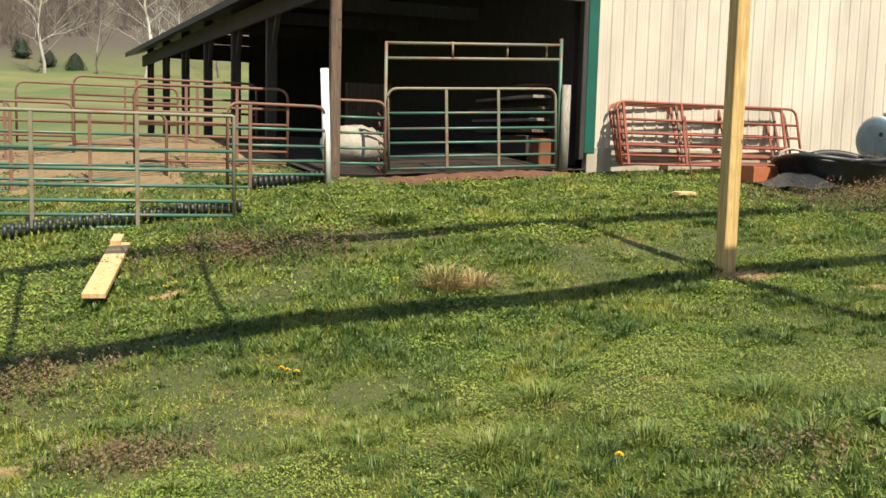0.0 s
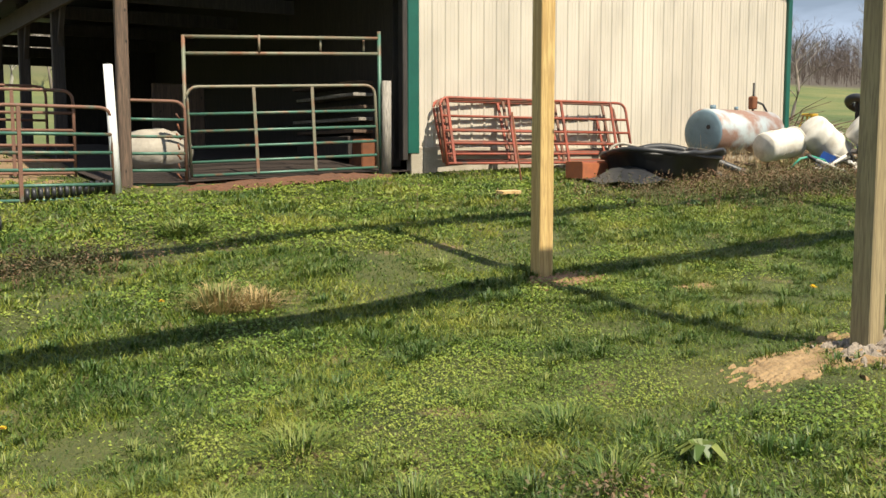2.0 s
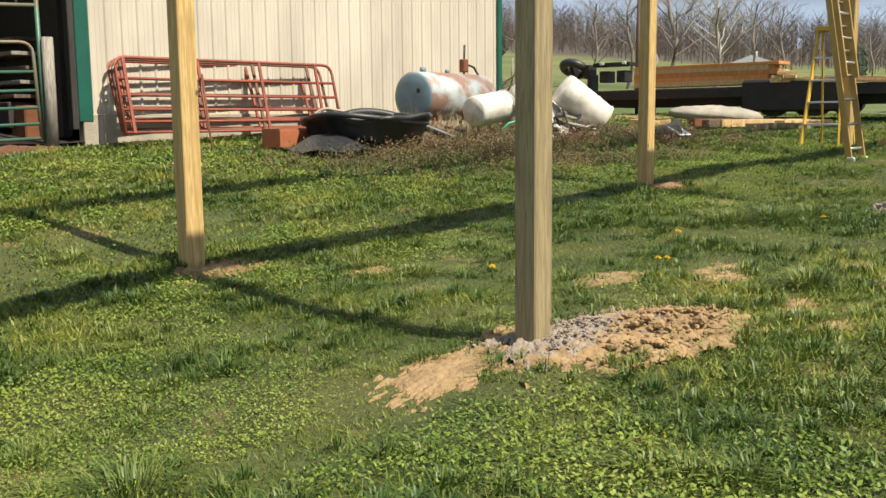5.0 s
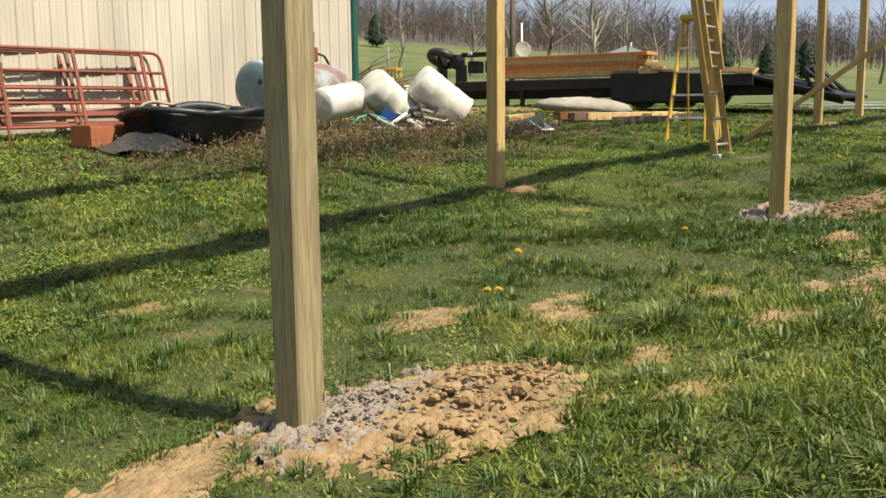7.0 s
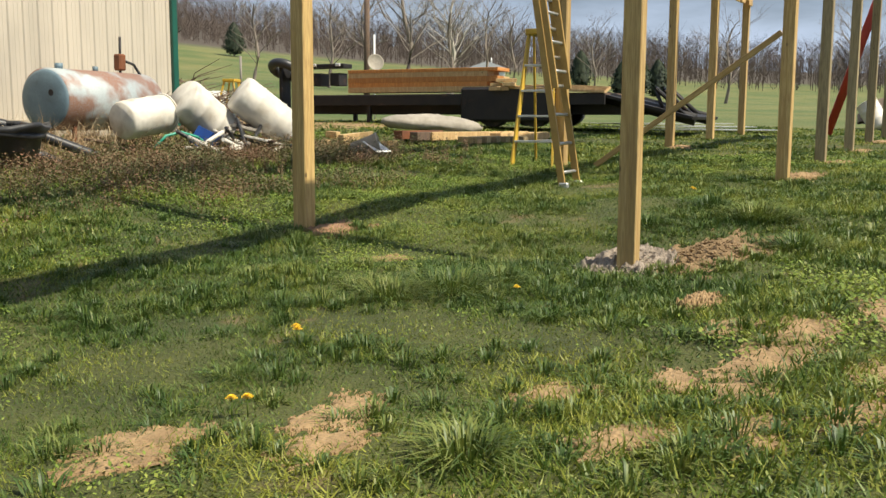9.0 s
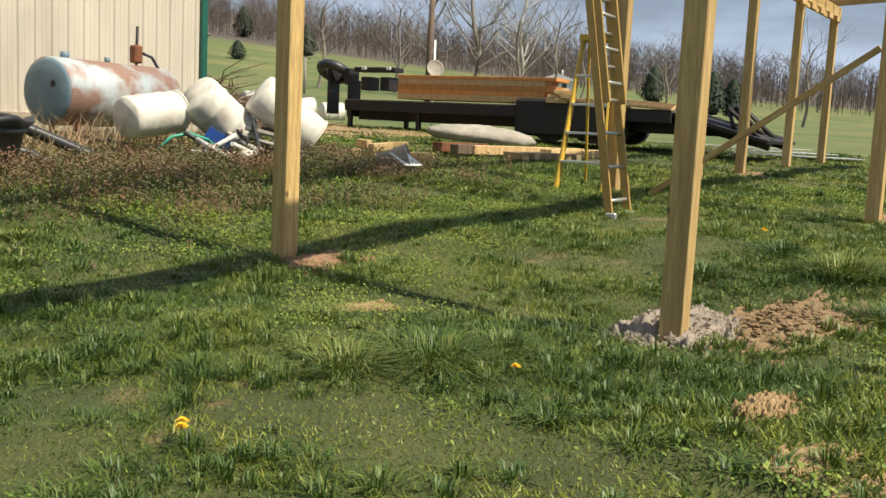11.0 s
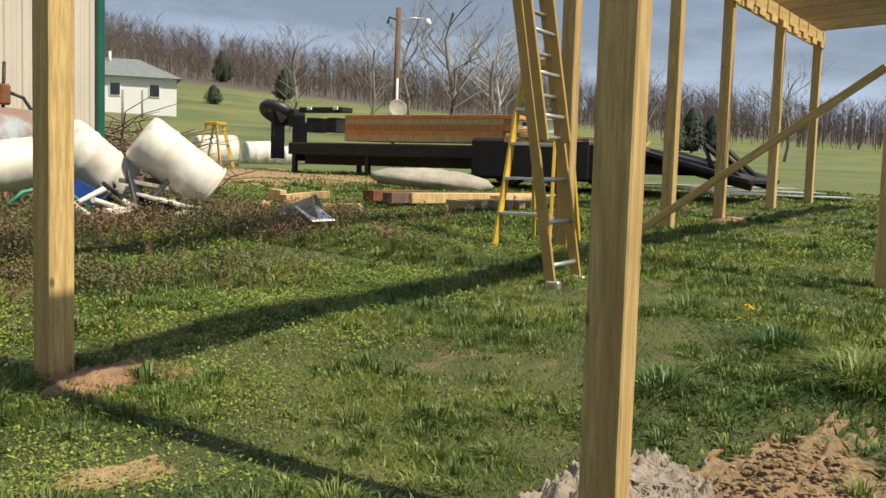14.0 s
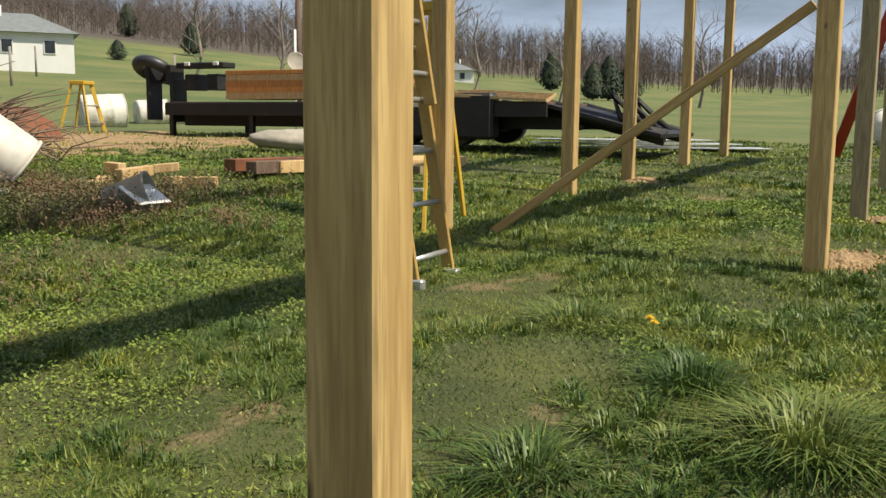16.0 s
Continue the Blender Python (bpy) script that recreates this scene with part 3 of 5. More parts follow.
roof_slab("roof_west", [(SIDE(8.9) - 0.55, 8.9, 3.42), (4.0, 8.9, 5.9), (4.0, 25.0, 5.9), (SIDE(25) - 0.55, 25.0, 3.42)], 0.12, ROOF_DARK, "dark steel barn roof sloping over the open side")
roof_slab("roof_east", [(4.0, 8.9, 5.9), (10.6, 8.9, 4.5), (10.6, 25.0, 4.5), (4.0, 25.0, 5.9)], 0.12, ROOF_DARK, "dark steel barn roof over the closed side")
roof_slab("gable_board", [(SIDE(9) - 0.05, BY - 0.05, 3.45), (B0 - 0.2, BY - 0.05, 3.45), (B0 - 0.2, BY + 0.03, 3.45), (SIDE(9) - 0.05, BY + 0.03, 3.45)], 0.3, SHADED_WOOD, "dark header plank over the barn opening")
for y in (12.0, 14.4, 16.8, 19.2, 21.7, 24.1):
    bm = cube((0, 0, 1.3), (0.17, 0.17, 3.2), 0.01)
    part_post = link("barn_post", bm, SHADED_WOOD)
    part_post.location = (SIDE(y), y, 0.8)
    tagged(part_post, "weathered barn post on the open side, coloured dark for shade", "post", "posts of the barn")
    b = link("knee_brace", cube((0, 0, 0), (0.07, 0.12, 0.9), 0.005), SHADED_WOOD)
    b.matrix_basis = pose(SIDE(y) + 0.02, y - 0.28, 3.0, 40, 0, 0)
    tagged(b, "short knee brace under the eave, coloured dark for shade", "brace", "braces of the barn")
    b = link("truss", cube((0, 0, 0), (3.6, 0.06, 0.22), 0.004), SHADED_WOOD)
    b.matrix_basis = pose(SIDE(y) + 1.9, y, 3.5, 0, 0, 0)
    tagged(b, "wooden tie beam under the barn roof, coloured dark for shade", "beam", "ties of the barn")
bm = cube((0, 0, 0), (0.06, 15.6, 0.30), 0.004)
b = link("eave_plate", bm, SHADED_WOOD)
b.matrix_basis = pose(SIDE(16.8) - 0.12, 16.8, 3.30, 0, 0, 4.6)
tagged(b, "eave plank along the open side of the barn, coloured dark for shade", "beam")
# round-edged wooden post and white pipe at the corner
bm = cube((0, 0, 1.6), (0.15, 0.13, 3.7), 0.015)
b = link("barn_post", bm, OLD_WOOD)
b.location = (-2.00, 9.20, 0.58)
tagged(b, "brown weathered square post at the barn corner", "post", "posts of the barn")
bm = tube(bmesh.new(), [(0.05, 0, -0.1), (-0.02, 0, 1.62)], 0.056, 16)
b = link("white_pipe", bm, WHITE_PVC, smooth=False)
b.location = (-2.22, 8.85, 0.55)
tagged(b, "white plastic pipe standing upright beside a post", "pipe")
bm = tube(bmesh.new(), [(0, 0, -0.1), (0.01, 0.0, 1.35)], 0.075, 12, 0.07)
b = link("gate_post", bm, GREY_WOOD)
b.location = (1.72, 9.30, 0.80)
tagged(b, "short round grey wooden gate post", "post")
# inside the barn: boards, a hay bale under a sheet, stored planks
for k, (x, y, z, sx, sy, sz, m, n, lab, cat) in enumerate((
        (-0.2, 13.5, 1.5, 0.9, 0.08, 1.6, OLD_WOOD, "stall_board", "brown stall boards inside the barn", "board"),
        (2.0, 10.4, 1.05, 0.55, 0.5, 0.55, RUST, "rusty_box", "rust-coloured metal box inside the barn", "box"))):
    b = link(n, cube((0, 0, 0), (sx, sy, sz), 0.02), m)
    b.location = (x, y, z)
    tagged(b, lab, cat)
for k in range(5):
    b = link("stored_plank", cube((0, 0, 0), (0.5, 2.4, 0.05), 0.004), GREY_WOOD if k % 2 else OLD_WOOD)
    b.matrix_basis = pose(1.95, 11.6, 1.45 + 0.19 * k, 0, 0, 4 * (k % 3))
    tagged(b, "grey plank on a rack inside the barn", "plank", "planks on the rack")
b = link("plank_rack", cube((1.95, 11.6, 1.2), (0.6, 2.2, 0.35), 0.01), SHADED_WOOD)
tagged(b, "low rack holding planks in the barn, coloured dark for shade", "rack")
v, f = [], []
bm = bmesh.new()
bmesh.ops.create_uvsphere(bm, u_segments=24, v_segments=14, radius=1)
for q in bm.verts:
    q.co = Vector((q.co.x * 0.55, q.co.y * 0.45, q.co.z * 0.33 + 0.06 * noise.noise(q.co * 3)))
b = link("hay_bale", bm, GREY_TARP, smooth=True)
b.location = (-1.25, 10.8, 1.12)
tagged(b, "hay bale under a pale plastic sheet in the barn", "bale")


# ---- steel gates and panels ----
def steel_gate(at, turn, w, h, z_bars, uprights, m, label, name="farm_gate", r=0.022, group="", round_top=True, frame_mat=None, lean=0):
    """A tubular gate in the plane y = 0: outer frame bent round at the top corners, rails, flat uprights."""
    g = thing(name, label, "gate", at, turn, group)
    if lean:
        g.matrix_basis = pose(*at, 0, 0, turn) @ pose(0, 0, 0, lean, 0, 0)
    c = 0.16 if round_top else 0.03
    pts = [(0, 0, 0), (0, 0, h - c)] + arc_pts((0, 0, h - c), (0, 0, h), (c, 0, h))[1:] + arc_pts((w - c, 0, h), (w, 0, h), (w, 0, h - c)) + [(w, 0, 0)]
    part("frame", tube(bmesh.new(), pts, r, 10), frame_mat or m, g)
    for z in z_bars:
        part("rail", bar((0, 0, z), (w, 0, z), r * 0.92, 8), m, g)
    for x in uprights:
        part("upright", cube((x, -r * 0.6, h / 2), (0.045, 0.028, h - 0.03), 0.004), frame_mat or m, g)
    return g


Z6 = (0.02, 0.19, 0.38, 0.59, 0.83)
gt = steel_gate((-0.99, 9.50, 0.80), -4, 2.68, 1.20, (0.02, 0.20, 0.40, 0.61, 0.84), (0.9, 1.73), GATE_GREEN, "green tubular farm gate with worn paint, shut", frame_mat=GATE_WORN)
gt.matrix_basis = pose(-1.08, 9.50, 0.78, 0, -2.2, -4)
fr = thing("overhead_frame", "tall green steel frame over the farm gate", "frame")
part("upright", bar((-1.14, 9.52, 0.6), (-1.14, 9.55, 2.66), 0.026), GATE_WORN, fr)
part("upright", bar((1.66, 9.36, 0.6), (1.66, 9.40, 2.86), 0.030), GATE_GREEN, fr)
part("top_rail", bar((-1.14, 9.55, 2.64), (1.66, 9.40, 2.76), 0.024), GATE_WORN, fr)
part("top_rail", bar((-1.14, 9.55, 2.42), (1.66, 9.40, 2.54), 0.024), GATE_WORN, fr)
for x in (-0.12, 0.78, 1.45):
    part("strut", bar((x, 9.48, 2.44 + 0.04 * (x + 1)), (x, 9.48, 2.68 + 0.04 * (x + 1)), 0.018), GATE_WORN, fr)
steel_gate((-2.02, 9.40, 0.68), 0, 0.84, 1.10, (0.02, 0.20, 0.42, 0.64, 0.86), (), GATE_GREEN, "small rusty-topped tubular gate panel beside the gate", frame_mat=GATE_RUST)
ch = thing("gate_chain", "rusty hinge pin and chain on the gate", "chain")
for k in range(7):
    part("chain_link", bar((-1.30 + 0.02 * (k % 2), 9.40, 1.62 - 0.13 * k), (-1.24 - 0.02 * (k % 2), 9.40, 1.54 - 0.13 * k), 0.013, 6), RUST, ch)
# panels of the pen
Z7 = (0.03, 0.17, 0.33, 0.50, 0.68, 0.90)
steel_gate((-6.62, 7.42, 0.14), -8, 2.9, 1.30, Z7, (0.75, 1.85), GATE_GREEN, "green tubular pen panel with rusted top rail", "pen_panel", group="panels of the pen", frame_mat=GATE_WORN, round_top=False)
steel_gate((-3.58, 8.58, 0.53), 10, 1.38, 1.12, (0.03, 0.20, 0.38, 0.58, 0.80), (0.3,), GATE_GREEN, "green tubular pen panel with rusted top rail", "pen_panel", group="panels of the pen", frame_mat=GATE_RUST)
for x, y, w, tn in ((-7.2, 9.9, 3.0, 3), (-4.6, 10.6, 2.2, -6), (-8.4, 12.6, 3.0, 4), (-5.4, 12.9, 3.0, 2), (-9.5, 16.0, 3.0, 0), (-6.4, 16.1, 3.0, 3)):
    steel_gate((x, y, ground_z(x, y) + 0.12), tn, w, 1.15, (0.05, 0.22, 0.42, 0.62, 0.85), (w * 0.33, w * 0.66), GATE_RUST if y > 10 else GATE_GREEN, "rusty tubular pen panel behind the first", "pen_panel", group="panels of the pen", frame_mat=GATE_RUST)
for (a, b) in (((-6.25, 6.98), (-3.6, 7.0)), ((-3.25, 8.35), (-2.2, 8.7))):
    dp = thing("drain_pipe", "black ribbed plastic drain pipe lying under the panel", "pipe")
    n = int(math.dist(a, b) / 0.075)
    for k in range(n):
        t = k / n
        x, y = a[0] + (b[0] - a[0]) * t, a[1] + (b[1] - a[1]) * t + 0.25
        z = ground_z(x, y) + 0.10
        part("rib", bar((x, y, z), (x + 0.045, y, z), 0.075, 8), BLACK_PLASTIC, dp)
b = link("plank", cube((0, 0, 0), (0.19, 1.75, 0.045), 0.004), PINE_RAW)
b.matrix_basis = pose(-5.18, 5.15, ground_z(-5.18, 5.15) + 0.10, 8, 0, -10)
tagged(b, "fresh pine plank lying on the grass", "plank")
b = link("plank", cube((0, 0, 0), (0.10, 0.30, 0.10), 0.004), PINE_RAW)
b.matrix_basis = pose(-5.06, 6.05, ground_z(-5.06, 6.05) + 0.09, 8, 0, -10)
tagged(b, "short pine offcut under a plank", "offcut")

# stack of red gates leaning on the wall
for k in range(3):
    steel_gate((2.42 + 0.04 * k, 8.72 + 0.12 * k, 0.93 + 0.02 * k), 1.5 * (k - 1) + 2, 3.52 - 0.07 * k, 1.02 - 0.02 * k, (0.03, 0.17, 0.33, 0.52, 0.74), (0.12, 1.2, 2.2, 3.2), GATE_RED if k != 1 else GATE_RUST, "red-painted rusty tubular gate leaning on the wall", "stacked_gate", group="gates leaning on the wall", lean=-14 - 3 * k)
b = link("steel_rod", bar((3.25, 8.05, 0.70), (3.62, 8.85, 1.72), 0.014), RUST)
tagged(b, "rusty steel rod leaning on the stacked gates", "rod")
bs = thing("bent_pipe", "grey bent steel pipe frame leaning on the gates", "pipe")
part("tube", tube(bmesh.new(), [(5.0, 8.3, 0.8), (5.15, 8.4, 1.15)] + arc_pts((5.15, 8.4, 1.15), (5.2, 8.4, 1.25), (5.4, 8.4, 1.26)) + [(6.0, 8.3, 1.16), (6.2, 8.1, 0.95)], 0.02), GREY_TARP, bs)

# feeder, black tub and drain pipe
fb = thing("metal_feeder", "rust-orange metal feed trough lying in the grass", "trough", (4.15, 7.62, 0.72), 8)
for c, s in (((0, 0, 0.05), (0.62, 0.30, 0.02)), ((0, -0.16, 0.14), (0.66, 0.02, 0.22)), ((0, 0.16, 0.14), (0.66, 0.02, 0.22)), ((-0.32, 0, 0.15), (0.02, 0.32, 0.24)), ((0.32, 0, 0.15), (0.02, 0.32, 0.24))):
    part("panel", cube(c, s, 0.004), RUST_ORANGE, fb)


def dented(bm, amount, scale):
    for q in bm.verts:
        q.co += amount * Vector((noise.noise(q.co * scale), noise.noise(q.co * scale + Vector((9, 3, 1))), 0.7 * noise.noise(q.co * scale + Vector((2, 7, 5)))))
    return bm


bt = thing("stock_tub", "crumpled black plastic stock tub in the weeds", "tub", (5.05, 7.15, 0.76), 10)
part("shell", dented(lathe([(0.0, 0.02), (0.62, 0.02), (0.72, 0.12), (0.82, 0.36), (0.88, 0.38), (0.88, 0.34), (0.79, 0.30), (0.68, 0.10), (0.0, 0.08)], 48), 0.15, 2.6), BLACK_PLASTIC, bt, smooth=True)
part("rim", tube(bmesh.new(), [(0.92 * math.cos(t) + 0.08 * math.sin(3 * t), 0.8 * math.sin(t), 0.34 + 0.06 * math.sin(2 * t + 1)) for t in np.linspace(0, 6.283, 40)], 0.035, 8), BLACK_PLASTIC, bt)
b = link("black_sheet", dented(lathe([(0.0, 0.20), (0.25, 0.17), (0.45, 0.06), (0.6, 0.0)], 30), 0.08, 3.0), BLACK_PLASTIC, smooth=True)
b.location = (4.3, 6.95, 0.72)
tagged(b, "crumpled black plastic sheet on the grass", "sheet")
hp = thing("drain_hose", "thick black plastic pipe arched over the weeds", "pipe")
part("pipe", tube(bmesh.new(), [(5.2 + 1.5 * t, 7.75 - 0.75 * t * t, 0.78 + 0.42 * math.sin(math.pi * min(1, 0.35 + 0.65 * t))) for t in np.linspace(0, 1, 20)], 0.06, 12), BLACK_PLASTIC, hp)
part("pipe", tube(bmesh.new(), [(5.6 + 0.9 * t, 7.1 - 0.4 * t, 0.74 + 0.1 * math.sin(6 * t)) for t in np.linspace(0, 1, 12)], 0.05, 10), BLACK_PLASTIC, hp)

# fuel tank on its side
tk = thing("fuel_tank", "old fuel tank with blue end and rusted flank on its side", "tank", (7.0, 8.28, 1.45), 9)
body = lathe([(0.36, 0.0), (0.385, 0.015), (0.385, 1.78), (0.36, 1.80)], 40)
part("body", body, TANK_BODY, tk).matrix_basis = pose(0, 0, 0, 0, 90, 0)
for z, s in ((0.0, -1), (1.80, 1)):
    part("end_cap", lathe([(0.0, 0.0), (0.2, 0.0), (0.34, -0.012), (0.372, -0.03), (0.375, -0.06)] if s > 0 else [(0.0, -0.03), (0.2, -0.03), (0.33, -0.02), (0.365, 0.0), (0.37, 0.02)], 40), TANK_BLUE, tk, "blue-grey end plate").matrix_basis = pose(z, 0, 0, 0, 90, 0)
for x, r, h in ((0.25, 0.05, 0.06), (0.9, 0.035, 0.05)):
    part("filler_cap", bar((x, 0, 0.37), (x, 0, 0.37 + h + 0.02), r, 12), TANK_BLUE, tk)
for x in (0.25, 1.55):
    for y in (-0.2, 0.2):
        part("leg", cube((x, y, -0.44), (0.05, 0.05, 0.34), 0.004), RUST, tk)
part("pump", cube((1.38, 0, 0.52), (0.13, 0.12, 0.22), 0.02), RUST, tk, "rusty hand pump")
part("pump_pipe", bar((1.38, 0, 0.35), (1.40, 0, 0.86), 0.018), BLACK_STEEL, tk)
part("fuel_hose", tube(bmesh.new(), [(1.45, 0, 0.55), (1.6, -0.05, 0.50), (1.75, -0.12, 0.25), (1.85, -0.15, -0.05), (1.95, -0.2, -0.3)], 0.02, 8), BLACK_PLASTIC, tk, "black hose")
part("end_spot", bar((-0.032, -0.12, 0.08), (-0.030, -0.12, 0.08), 0.04, 10), BLACK_STEEL, tk, "dark bung hole")


def plastic_drum(at, axis, ln=0.88, r=0.29, open_end=False, label="white plastic drum lying on its side"):
    d = thing("plastic_drum", label, "drum", at, group="white drums")
    prof = [(0.0, 0.0), (r * 0.9, 0.0), (r * 0.97, 0.03), (r, 0.08), (r, 0.27 * ln), (r * 1.035, 0.30 * ln), (r, 0.33 * ln), (r, 0.66 * ln), (r * 1.035, 0.69 * ln), (r, 0.72 * ln), (r, ln - 0.06), (r * 0.97, ln)]
    prof += [(r * 0.90, ln - 0.01), (r * 0.88, 0.35 * ln), (0, 0.33 * ln)] if open_end else [(r * 0.9, ln), (r * 0.86, ln - 0.02), (0, ln - 0.02)]
    b = part("body", lathe(prof, 36), WHITE_PLASTIC, d)
    a = Vector(axis).normalized()
    b.matrix_basis = a.to_track_quat("Z", "Y").to_matrix().to_4x4() @ pose(0, 0, -ln / 2)
    q = part("rim_ring", tube(bmesh.new(), [(r * 1.0 * math.cos(t), r * 1.0 * math.sin(t), 0) for t in np.linspace(0, 6.2832, 30)], 0.014, 6), WHITE_PLASTIC, d)
    q.matrix_basis = a.to_track_quat("Z", "Y").to_matrix().to_4x4() @ pose(0, 0, ln / 2 - 0.01)
    return d


plastic_drum((7.58, 7.22, 1.24), (1, 0.0, 0.14), 0.70, 0.235, label="white plastic drum lying on scrap")
plastic_drum((8.30, 6.95, 1.28), (0.74, -0.12, -0.56), 0.74, 0.265, label="white plastic drum tipped towards the yard")
plastic_drum((8.90, 6.44, 1.31), (0.60, -0.40, -0.55), 0.84, 0.25, True, "open white plastic drum leaning mouth down")
jb = random.Random(7)
bb = thing("blue_bin", "blue plastic bin half buried in scrap", "bin", (8.02, 6.72, 0.86), 20)
bb.matrix_basis = pose(8.0, 6.7, 0.84, 25, 18, 20) @ Matrix.Scale(0.8, 4)
for c, s in (((0, 0, 0.02), (0.36, 0.26, 0.02)), ((0, -0.13, 0.16), (0.38, 0.015, 0.3)), ((0, 0.13, 0.16), (0.38, 0.015, 0.3)), ((-0.18, 0, 0.16), (0.015, 0.26, 0.3)), ((0.18, 0, 0.16), (0.015, 0.26, 0.3))):
    part("panel", cube(c, s, 0.004), BLUE_PLASTIC, bb)
b = link("teal_hose", tube(bmesh.new(), [(7.25, 6.7, 0.88), (7.4, 6.66, 1.02), (7.6, 6.62, 1.06), (7.8, 6.55, 1.0), (7.95, 6.5, 0.88)], 0.018, 8), TEAL_HOSE)
tagged(b, "teal garden hose looped over scrap", "hose")
for k in range(22):
    x, y = 7.6 + 1.25 * jb.random(), 5.95 + 0.75 * jb.random()
    m, lab = jb.choice(((WHITE_PLASTIC, "short white plastic pipe in the scrap heap"), (GREY_WOOD, "grey broken stick in the scrap heap"), (OLD_WOOD, "dark broken board in the scrap heap"), (BLACK_PLASTIC, "black plastic strip in the scrap heap")))
    a, ln = jb.uniform(0, 6.28), jb.uniform(0.15, 0.4)
    z = ground_z(x, y)
    b = link("scrap_piece", bar((x - ln * math.cos(a), y - ln * math.sin(a), z + 0.05 + 0.12 * jb.random()), (x + ln * math.cos(a), y + ln * math.sin(a), z + 0.10 + 0.25 * jb.random()), jb.uniform(0.012, 0.03), 6), m)
    tagged(b, lab, "scrap", "pieces of the scrap heap")
for (x, y, z, sx, sy, sz, rx, ry, rz, m, lab) in (
        (8.28, 6.25, 1.02, 0.30, 0.03, 0.38, -20, 20, 30, BLACK_PLASTIC, "dark grey panel propped on scrap"),
        (8.55, 6.15, 0.95, 0.55, 0.42, 0.03, 12, 6, 25, WHITE_PLASTIC, "cream plastic board on scrap"),
        (8.45, 6.35, 1.10, 0.60, 0.10, 0.04, 0, 8, 10, GREY_WOOD, "grey plank across scrap"),
        (8.62, 5.98, 0.86, 0.62, 0.06, 0.04, 0, -4, 25, WHITE_PLASTIC, "pale plank lying by the scrap"),
        (8.70, 6.55, 1.12, 0.45, 0.07, 0.07, 0, 5, 0, OLD_WOOD, "brown board end by the drum")):
    b = link("scrap_board", cube((0, 0, 0), (sx, sy, sz), 0.006), m)
    b.matrix_basis = pose(x, y, z, rx, ry, rz)
    tagged(b, lab, "board", "boards of the scrap heap")
bk = thing("bucket", "white bucket lying on its side in weeds", "bucket", (9.12, 4.95, ground_z(9.12, 4.95) + 0.09), 0)
part("shell", lathe([(0.0, 0.0), (0.125, 0.0), (0.15, 0.35), (0.158, 0.35), (0.158, 0.33), (0.145, 0.33), (0.12, 0.02), (0, 0.02)], 28), GREY_TARP, bk).matrix_basis = pose(-0.05, 0.2, -0.02, 72, 0, 30)
part("lid", cube((0.06, -0.08, 0.06), (0.32, 0.26, 0.012), 0.005, Matrix.Rotation(radians(30), 4, "X")), WHITE_PVC, bk, "pale sheet lid")
for k in range(9):
    x, y = 9.95 + 0.8 * jb.random(), 5.75 + 0.6 * jb.random()
    b = link("wood_block", cube((0, 0, 0), (jb.uniform(0.18, 0.42), jb.uniform(0.09, 0.14), jb.uniform(0.05, 0.14)), 0.005), PINE_RAW)
    b.matrix_basis = pose(x, y, ground_z(x, y) + 0.05 + (0.14 if k < 3 else 0), 0, jb.uniform(-8, 8), jb.uniform(0, 180))
    tagged(b, "fresh pine offcut in a loose heap", "offcut", "heap of offcuts")


# ---- ladders ----
def extension_ladder():
    g = thing("extension_ladder", "tan fibreglass extension ladder leaning on the header", "ladder")
    f0, f1, up = Vector((8.43, 2.03, 0.50)), Vector((8.90, 2.06, 0.50)), Vector((-0.03, 0.60, 3.50))
    for k, (o, s0, s1, w) in enumerate(((Vector((0, 0, 0)), 0.0, 0.86, 0.0), (Vector((-0.02, -0.07, 0)), 0.30, 1.12, 0.035))):
        side = (f1 - f0).normalized()
        for q, sg in ((f0, 1), (f1, -1)):
            a, b = q + o + side * w * sg + up * s0, q + o + side * w * sg + up * s1
            bm = bmesh.new()
            d = b - a
            box(bm, (0, 0, 0), (0.028, 0.075, d.length), d.to_track_quat("Z", "Y").to_matrix().to_4x4(), 0.004)
            bmesh.ops.translate(bm, vec=(a + b) / 2, verts=bm.verts)
            part("rail", bm, TAN_RAIL, g)
        n = int((s1 - s0) * up.length / 0.305)
        for i in range(n):
            t = s0 + (i + 0.6) * 0.305 / up.length
            part("rung", bar(f0 + o + side * w + up * t, f1 + o - side * w + up * t, 0.017, 8), ALUMINIUM, g, "aluminium rung" if i == 0 else "")
    for q in (f0, f1):
        part("foot", cube(q + Vector((0, -0.01, 0.02)), (0.05, 0.10, 0.12), 0.01), ALUMINIUM, g, "aluminium ladder foot")


extension_ladder()


